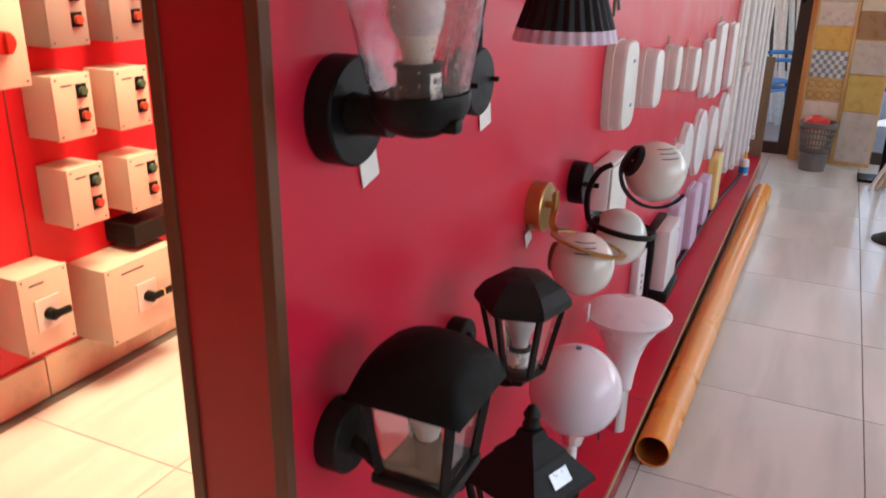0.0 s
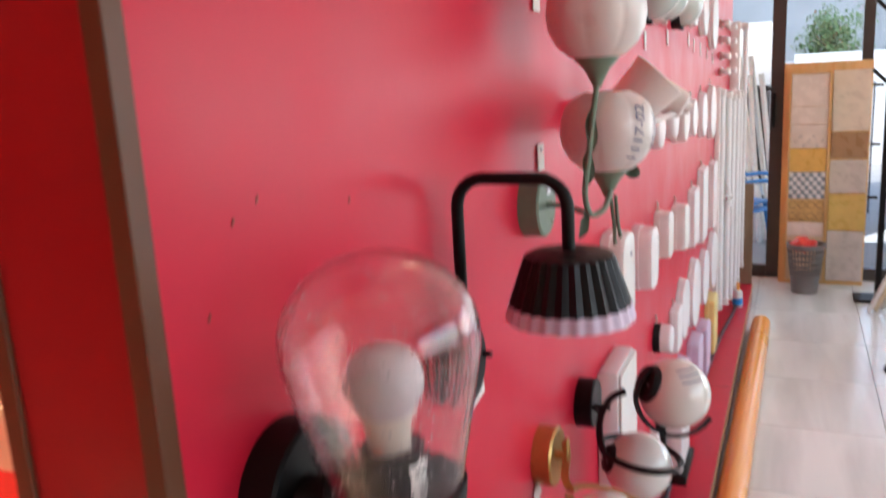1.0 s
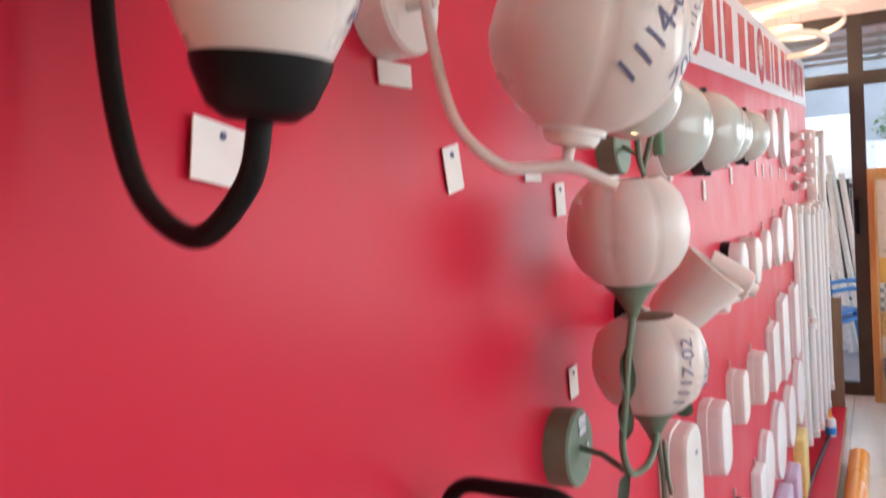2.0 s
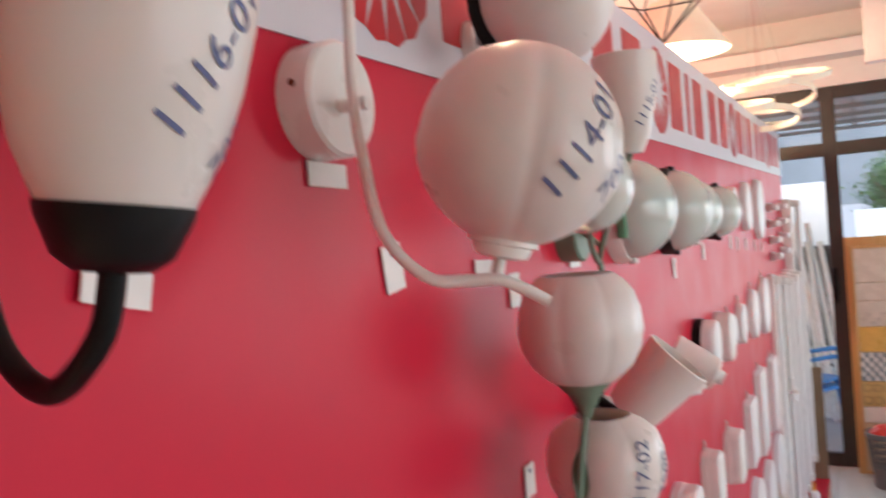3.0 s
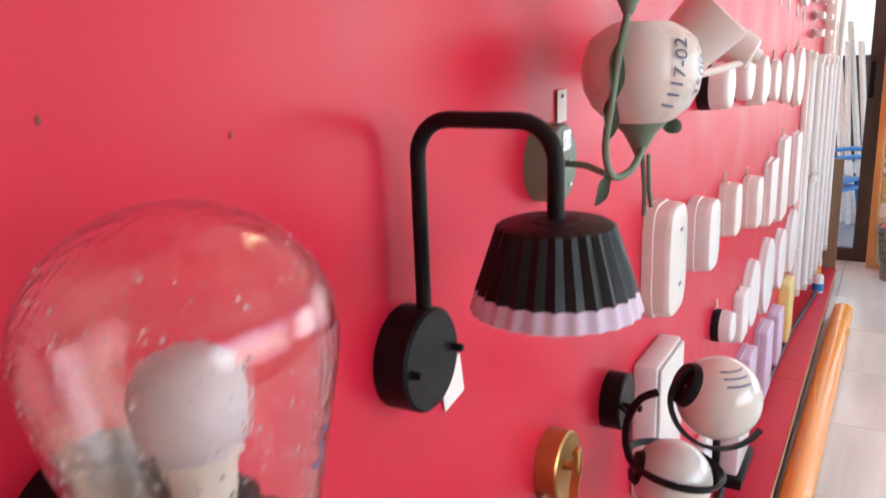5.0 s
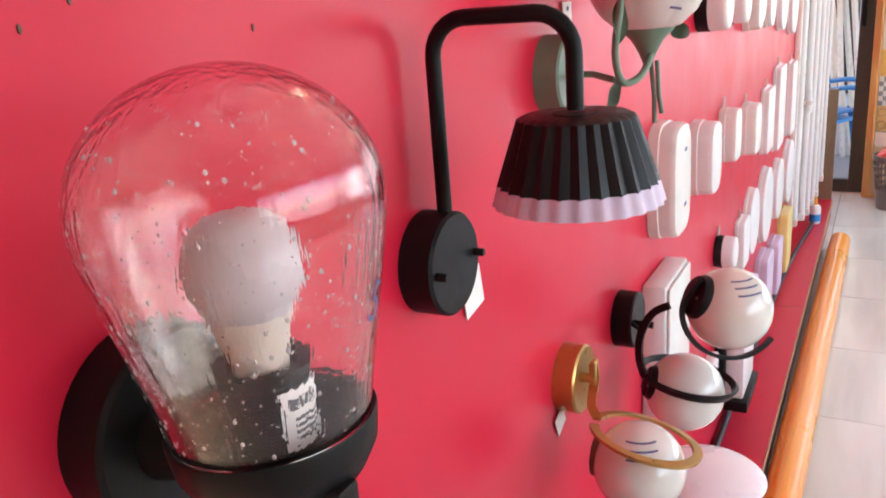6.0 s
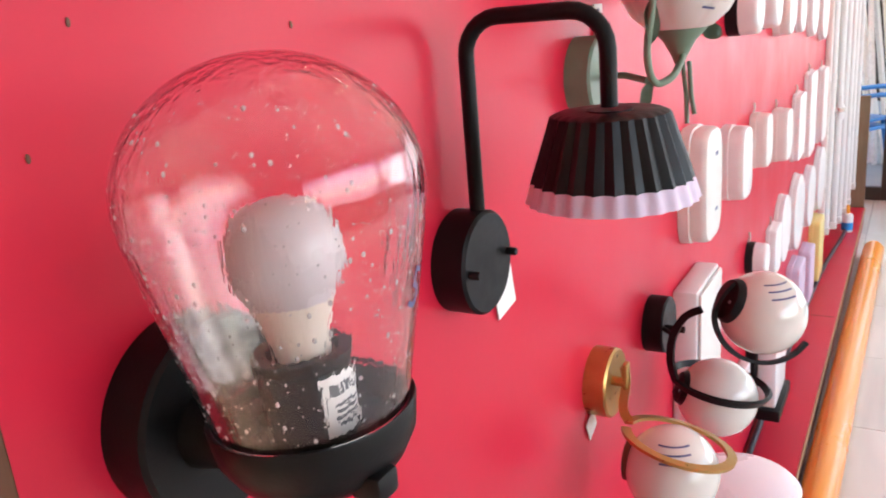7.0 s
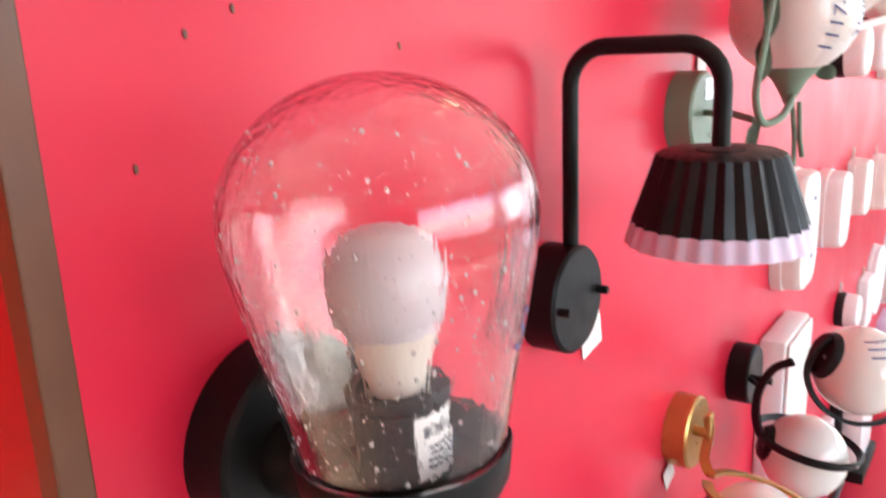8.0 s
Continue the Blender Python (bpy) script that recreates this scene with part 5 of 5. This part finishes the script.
# ---- the room behind the partition ----
def switch_box(y, z, w, h, d, style):
    t = thing("switch_box", (BX0 + 0.001, y, z), {"push": "cream metal push button box with a green and a red button", "knob": "cream metal isolator box with a black rotary knob",
              "lever": "wide cream metal isolator box with a black lever", "grey": "grey metal push button box with a dark cover", "red": "white switch box with a red rotary knob"}[style], "switch box", "switch boxes")
    body = mat("cream_metal", (0.62, 0.54, 0.44), 0.4, vary=0.06, scale=14) if style != "grey" else mat("grey_metal", (0.30, 0.28, 0.26), 0.45, vary=0.08)
    part("body", box(0, d - 0.012, -w / 2, w / 2, -h / 2, h / 2, 0.004), body, t)
    part("lid", box(d - 0.0115, d, -w / 2 - 0.002, w / 2 + 0.002, -h / 2 - 0.002, h / 2 + 0.002, 0.003), body, t)
    if style in ("push", "grey"):
        for zz, c in ((0.045, (0.06, 0.12, 0.08)), (-0.03, (0.42, 0.07, 0.04))):
            part("switch_frame", box(d, d + 0.004, 0.012, 0.05, zz - 0.022, zz + 0.022, 0.001), BLACK, t, smooth=False)
            part("button", lathe([(0, d + 0.004), (0.013, d + 0.004), (0.013, d + 0.018), (0, d + 0.019)], 20, Matrix.Translation((0, 0.031, zz)) @ AX), mat("button", c, 0.35), t)
    elif style == "red":
        part("button", lathe([(0, d), (0.032, d), (0.032, d + 0.02), (0, d + 0.022)], 28, AX), mat("red_knob", (0.60, 0.03, 0.02), 0.35), t, "red rotary knob")
        part("grip", box(d + 0.02, d + 0.034, -0.008, 0.008, -0.03, 0.03, 0.003), mat("red_grip", (0.55, 0.03, 0.02), 0.35), t)
    else:
        part("escutcheon", box(d, d + 0.004, -0.045, 0.045, -0.06, 0.045, 0.002), PLASTIC_GREY, t, smooth=False)
        part("knob", lathe([(0, d + 0.004), (0.02, d + 0.004), (0.018, d + 0.03), (0, d + 0.03)], 24, Matrix.Translation((0, 0, -0.01)) @ AX), BLACK, t)
        ln = 0.06 if style == "knob" else 0.13
        part("lever", box(d + 0.02, d + 0.036, -0.008, ln, -0.022, 0.002, 0.005), BLACK, t)
        if style == "lever":
            part("lever_ring", box(d + 0.019, d + 0.037, 0.045, 0.052, -0.023, 0.003, 0.001), YELLOW, t)
    for sy, sz in ((-1, 1), (1, 1), (-1, -1), (1, -1)):
        part("screw", lathe([(0, d), (0.004, d), (0.004, d + 0.0012), (0, d + 0.0012)], 8, Matrix.Translation((0, sy * (w / 2 - 0.012), sz * (h / 2 - 0.012))) @ AX), PRINT, t)
    part("print_bar", box(d, d + 0.0007, -w * 0.3, 0.0, h / 2 - 0.035, h / 2 - 0.029), PRINT, t, smooth=False)
    return t


for y, z, w, h, st_ in ((2.73, 0.970, 0.138, 0.195, "push"), (2.968, 0.962, 0.138, 0.195, "push"), (2.735, 0.686, 0.138, 0.190, "push"), (2.978, 0.672, 0.138, 0.190, "push"),
                        (2.75, 1.255, 0.14, 0.21, "grey"), (2.985, 1.252, 0.14, 0.21, "grey"), (2.52, 1.18, 0.15, 0.25, "red"), (2.525, 0.370, 0.175, 0.255, "knob"), (2.885, 0.297, 0.33, 0.27, "lever")):
    switch_box(y, z, w, h, 0.14 if st_ != "lever" else 0.18, st_)
db = finish("cable_tray", box(BX0, BX0 + 0.14, 2.90, 3.2, 0.455, 0.53, 0.004), BLACK_ROUGH, smooth=False)
tagged(db, "dark metal cable tray fixed to the red wall", "tray")

# pendants over the partition
SH = mat("cream_shade", (0.78, 0.70, 0.56), 0.8, vary=0.06, scale=30, subsurf=0.2, emit=0.3)
pd = thing("pendant_lamp", (-0.32, 5.55, HT), "cream pleated fabric pendant shade hanging from the ceiling", "pendant lamp")
part("cord", sweep([(0, 0, 0), (0, 0, -0.30)], 0.004), BLACK, pd)
part("shade", lathe([(0.10, -0.24), (0.26, -0.48), (0.256, -0.48), (0.097, -0.24)], 96, Matrix(), lambda a, k: 1 + 0.012 * (1 if int(a * 48 / math.pi) % 2 else -1), closed=True), SH, pd, "pleated cream shade")
wr = thing("wire_pendant", (-0.10, 4.2, HT), "black wire diamond pendant lamp", "pendant lamp")
part("cord", sweep([(0, 0, 0), (0, 0, -0.40)], 0.003), BLACK, wr)
top, low = Vector((0, 0, -0.40)), Vector((0, 0, -0.70))
ringp = [Vector((0.16 * math.cos(radians(a)), 0.16 * math.sin(radians(a)), -0.55)) for a in range(0, 360, 60)]
for k in range(6):
    part("wire", sweep([top, ringp[k]], 0.003, seg=6), BLACK, wr)
    part("wire", sweep([ringp[k], low], 0.003, seg=6), BLACK, wr)
    part("wire", sweep([ringp[k], ringp[(k + 1) % 6]], 0.003, seg=6), BLACK, wr)
# unlit rings: the weak emission stands in for pendant light falling on them
RING = mat("ring_added_glow", (0.80, 0.72, 0.58), 0.5, emit=0.3)
rl = thing("ring_chandelier", (0.02, 5.7, HT), "white multi ring chandelier hanging from the ceiling", "chandelier")
for k, (x, y, z, r) in enumerate(((0.0, 0.0, -0.66, 0.15), (0.05, 0.15, -0.71, 0.20), (-0.04, -0.1, -0.77, 0.12), (0.02, 0.05, -0.82, 0.16), (0.10, 0.2, -0.62, 0.22))):
    part("ring", sweep(ring_path((x, y, z), r, Matrix.Rotation(radians(14 * (-1) ** k), 4, "X"), n=40), 0.006, 0.014, flat=True), RING, rl)
    part("wire", sweep([(x, y + r, z), (0.0, 0.0, 0.0)], 0.0012, seg=5), CHROME, rl)
part("canopy", lathe([(0, 0), (0.10, 0), (0.10, -0.03), (0, -0.03)], 32), WHITE_METAL, rl)
cbx = finish("ceiling_bulkhead", box(0.495, 3.0, 6.2, 6.29, 2.49, HT - 0.002, 0.004), CEIL, smooth=False)
tagged(cbx, "off-white boxed ceiling bulkhead", "bulkhead", kind="structure")

# ---- outside the shop front ----
gr = finish("ground", box(-300, 300, BY1 + 0.32, 600, -0.2, -0.03), mat("street_concrete", (0.40, 0.39, 0.37), 0.85, vary=0.15, scale=3), smooth=False)
tagged(gr, "pale grey concrete street ground", "ground", kind="structure")
gr2 = finish("pavement", box(BX1 + 0.22, 300, -300, BY1 + 0.31, -0.2, -0.03), mat("pavement_concrete", (0.42, 0.41, 0.39), 0.85, vary=0.15, scale=3), smooth=False)
tagged(gr2, "pale concrete pavement beside the shop", "pavement", kind="structure")
cont = thing("white_container", (-1.2, 12.5, 0), "white painted metal container across the street", "container")
part("body", box(-2.2, 1.35, 0, 2.4, 1.27, 2.05, 0.02), mat("white_sheet_metal", (0.80, 0.80, 0.80), 0.4, vary=0.05), cont)
part("skid", box(-2.1, 1.25, 0.2, 2.2, 0, 1.26), ALU, cont)
lw = finish("garden_wall", box(0.35, 14, 15.0, 15.3, -0.03, 1.64), mat("white_render", (0.78, 0.80, 0.80), 0.7, vary=0.08, scale=3), smooth=False)
tagged(lw, "white rendered boundary wall outside", "boundary wall", kind="structure")
roof = finish("canopy_roof", box(-3.5, 4.5, 7.75, 11.5, 2.66, 2.72), mat("corrugated_grey", (0.55, 0.55, 0.54), 0.6, vary=0.15, scale=8), smooth=False)
tagged(roof, "grey corrugated canopy over the pavement", "canopy", kind="structure")
STEEL = mat("galvanised_steel", (0.36, 0.36, 0.35), 0.5, vary=0.15, scale=9)
for k in range(9):
    x = -3.2 + 0.9 * k
    b = finish("canopy_rafter", box(x, x + 0.05, 7.75, 11.5, 2.60, 2.655), STEEL, smooth=False)
    tagged(b, "grey steel canopy rafter", "rafter", "canopy rafters", "structure")
for k in range(5):
    b = finish("canopy_purlin", box(-3.4, 4.4, 8.3 + 0.75 * k, 8.34 + 0.75 * k, 2.56, 2.598), STEEL, smooth=False)
    tagged(b, "grey steel canopy purlin", "purlin", "canopy purlins", "structure")


def plastic_chair(x, y, z, turn):
    BL = mat("blue_plastic", (0.03, 0.22, 0.58), 0.35, vary=0.06)
    t = thing("plastic_chair", (x, y, z), "blue moulded plastic chair outside the door", "chair", "plastic chairs", turn=turn)
    part("seat", box(-0.22, 0.22, -0.21, 0.21, 0.40, 0.43, 0.012), BL, t)
    for k in range(5):
        xx = -0.17 + 0.085 * k
        part("back_slat", sweep(smooth_path([(xx, 0.19, 0.43), (xx, 0.25, 0.62), (xx, 0.28, 0.82)]), 0.026, 0.008, flat=True), BL, t)
    part("back_rail", sweep(smooth_path([(-0.21, 0.22, 0.80), (0, 0.30, 0.85), (0.21, 0.22, 0.80)]), 0.02, 0.012), BL, t)
    for sx in (-1, 1):
        part("armrest", sweep(smooth_path([(0.23 * sx, -0.19, 0.44), (0.25 * sx, -0.15, 0.64), (0.25 * sx, 0.22, 0.68)]), 0.02, 0.014), BL, t)
        for sy in (-1, 1):
            part("leg", sweep([(0.19 * sx, 0.18 * sy, 0.40), (0.23 * sx, 0.23 * sy, 0.0)], 0.02), BL, t)
    return t


plastic_chair(-0.06, 8.35, -0.03, 150)
plastic_chair(-0.07, 8.37, 0.03, 150)
for k in range(8):
    t = thing("white_pole", (-0.02 + 0.05 * k, 8.95 + 0.06 * (k % 3), -0.03), "white painted metal pole leaning outside the door", "pole", "white poles")
    part("bar", sweep([(0, 0, 0), (-0.28 + 0.05 * (k % 4), 0.25, 1.5 + 0.08 * (k % 3))], 0.014, 0.022, flat=True), WHITE_METAL, t)
fe = thing("street_fence", (0, 10.6, -0.03), "dark metal bar fence outside", "fence")
for k in range(22):
    part("post", box(-1.2 + 0.11 * k, -1.185 + 0.11 * k, -0.008, 0.008, 0, 1.35), ALU, fe, smooth=False)
for z in (0.15, 0.7, 1.3):
    part("rail", box(-1.25, 1.2, 0.009, 0.03, z, z + 0.03), ALU, fe, smooth=False)

# tree beyond the boundary wall
tr = thing("tree", (1.55, 38.0, -0.03), "leafy green street tree behind the white wall", "tree")
part("trunk", sweep(smooth_path([(0, 0, 0), (0.05, 0, 0.8), (-0.05, 0.1, 1.7), (0.05, 0, 2.7)]), 0.10), HARDB, tr)
rt = random.Random(9)
lv = bmesh.new()
for b in range(44):
    a, r, z = rt.uniform(0, 6.28), rt.uniform(0.1, 1.0), rt.uniform(1.0, 3.1)
    c = Vector((r * math.cos(a), r * math.sin(a), z))
    for k in range(70):
        p = c + Vector([rt.gauss(0, 0.26) for _ in range(3)])
        s = rt.uniform(0.05, 0.12)
        d1 = Vector([rt.gauss(0, 1) for _ in range(3)]).normalized()
        d2 = d1.orthogonal().normalized()
        lv.faces.new([lv.verts.new(p + v) for v in (d1 * s, d2 * s * 0.5, -d1 * s, -d2 * s * 0.5)])
part("crown", lv, mat("tree_leaves", (0.07, 0.13, 0.04), 0.6, vary=0.3, scale=2), tr, smooth=False)
for k in range(5):
    part("limb", sweep([(0.02, 0.0, 1.0 + 0.25 * k), (0.7 * math.cos(k * 1.3), 0.7 * math.sin(k * 1.3), 1.6 + 0.27 * k)], 0.03), HARDB, tr)
hill = bmesh.new()
bmesh.ops.create_uvsphere(hill, u_segments=48, v_segments=16, radius=1, matrix=Matrix.Translation((0, 420, -20)) @ Matrix.Diagonal((260, 90, 110, 1)))
for v in hill.verts:
    v.co.z += 9 * noise.noise(v.co * 0.02)
tagged(finish("backdrop", hill, mat("far_hill", (0.20, 0.22, 0.235), 0.9, vary=0.3, scale=0.05)), "distant wooded hills", "hills", kind="structure")

# ---- floor tiles ----
S_ = 0.61
one = box(-S_ / 2 + 0.0015, S_ / 2 - 0.0015, -S_ / 2 + 0.0015, S_ / 2 - 0.0015, -0.009, 0.0, 0.001, 1)
me = bpy.data.meshes.new("floor_tile")
one.to_mesh(me)
one.free()
me.materials.append(TILE)
for i in range(-4, 5):
    for j in range(-10, 7):
        x, y = 0.80 + S_ / 2 + S_ * i, 3.68 + S_ / 2 + S_ * j
        if BX0 - 0.2 < x < BX1 + 0.3 and BY0 - 0.2 < y < BY1 + 0.3:
            t = new("floor_tile", me)
            t.location = (x, y, 0)
            t.parent = floor
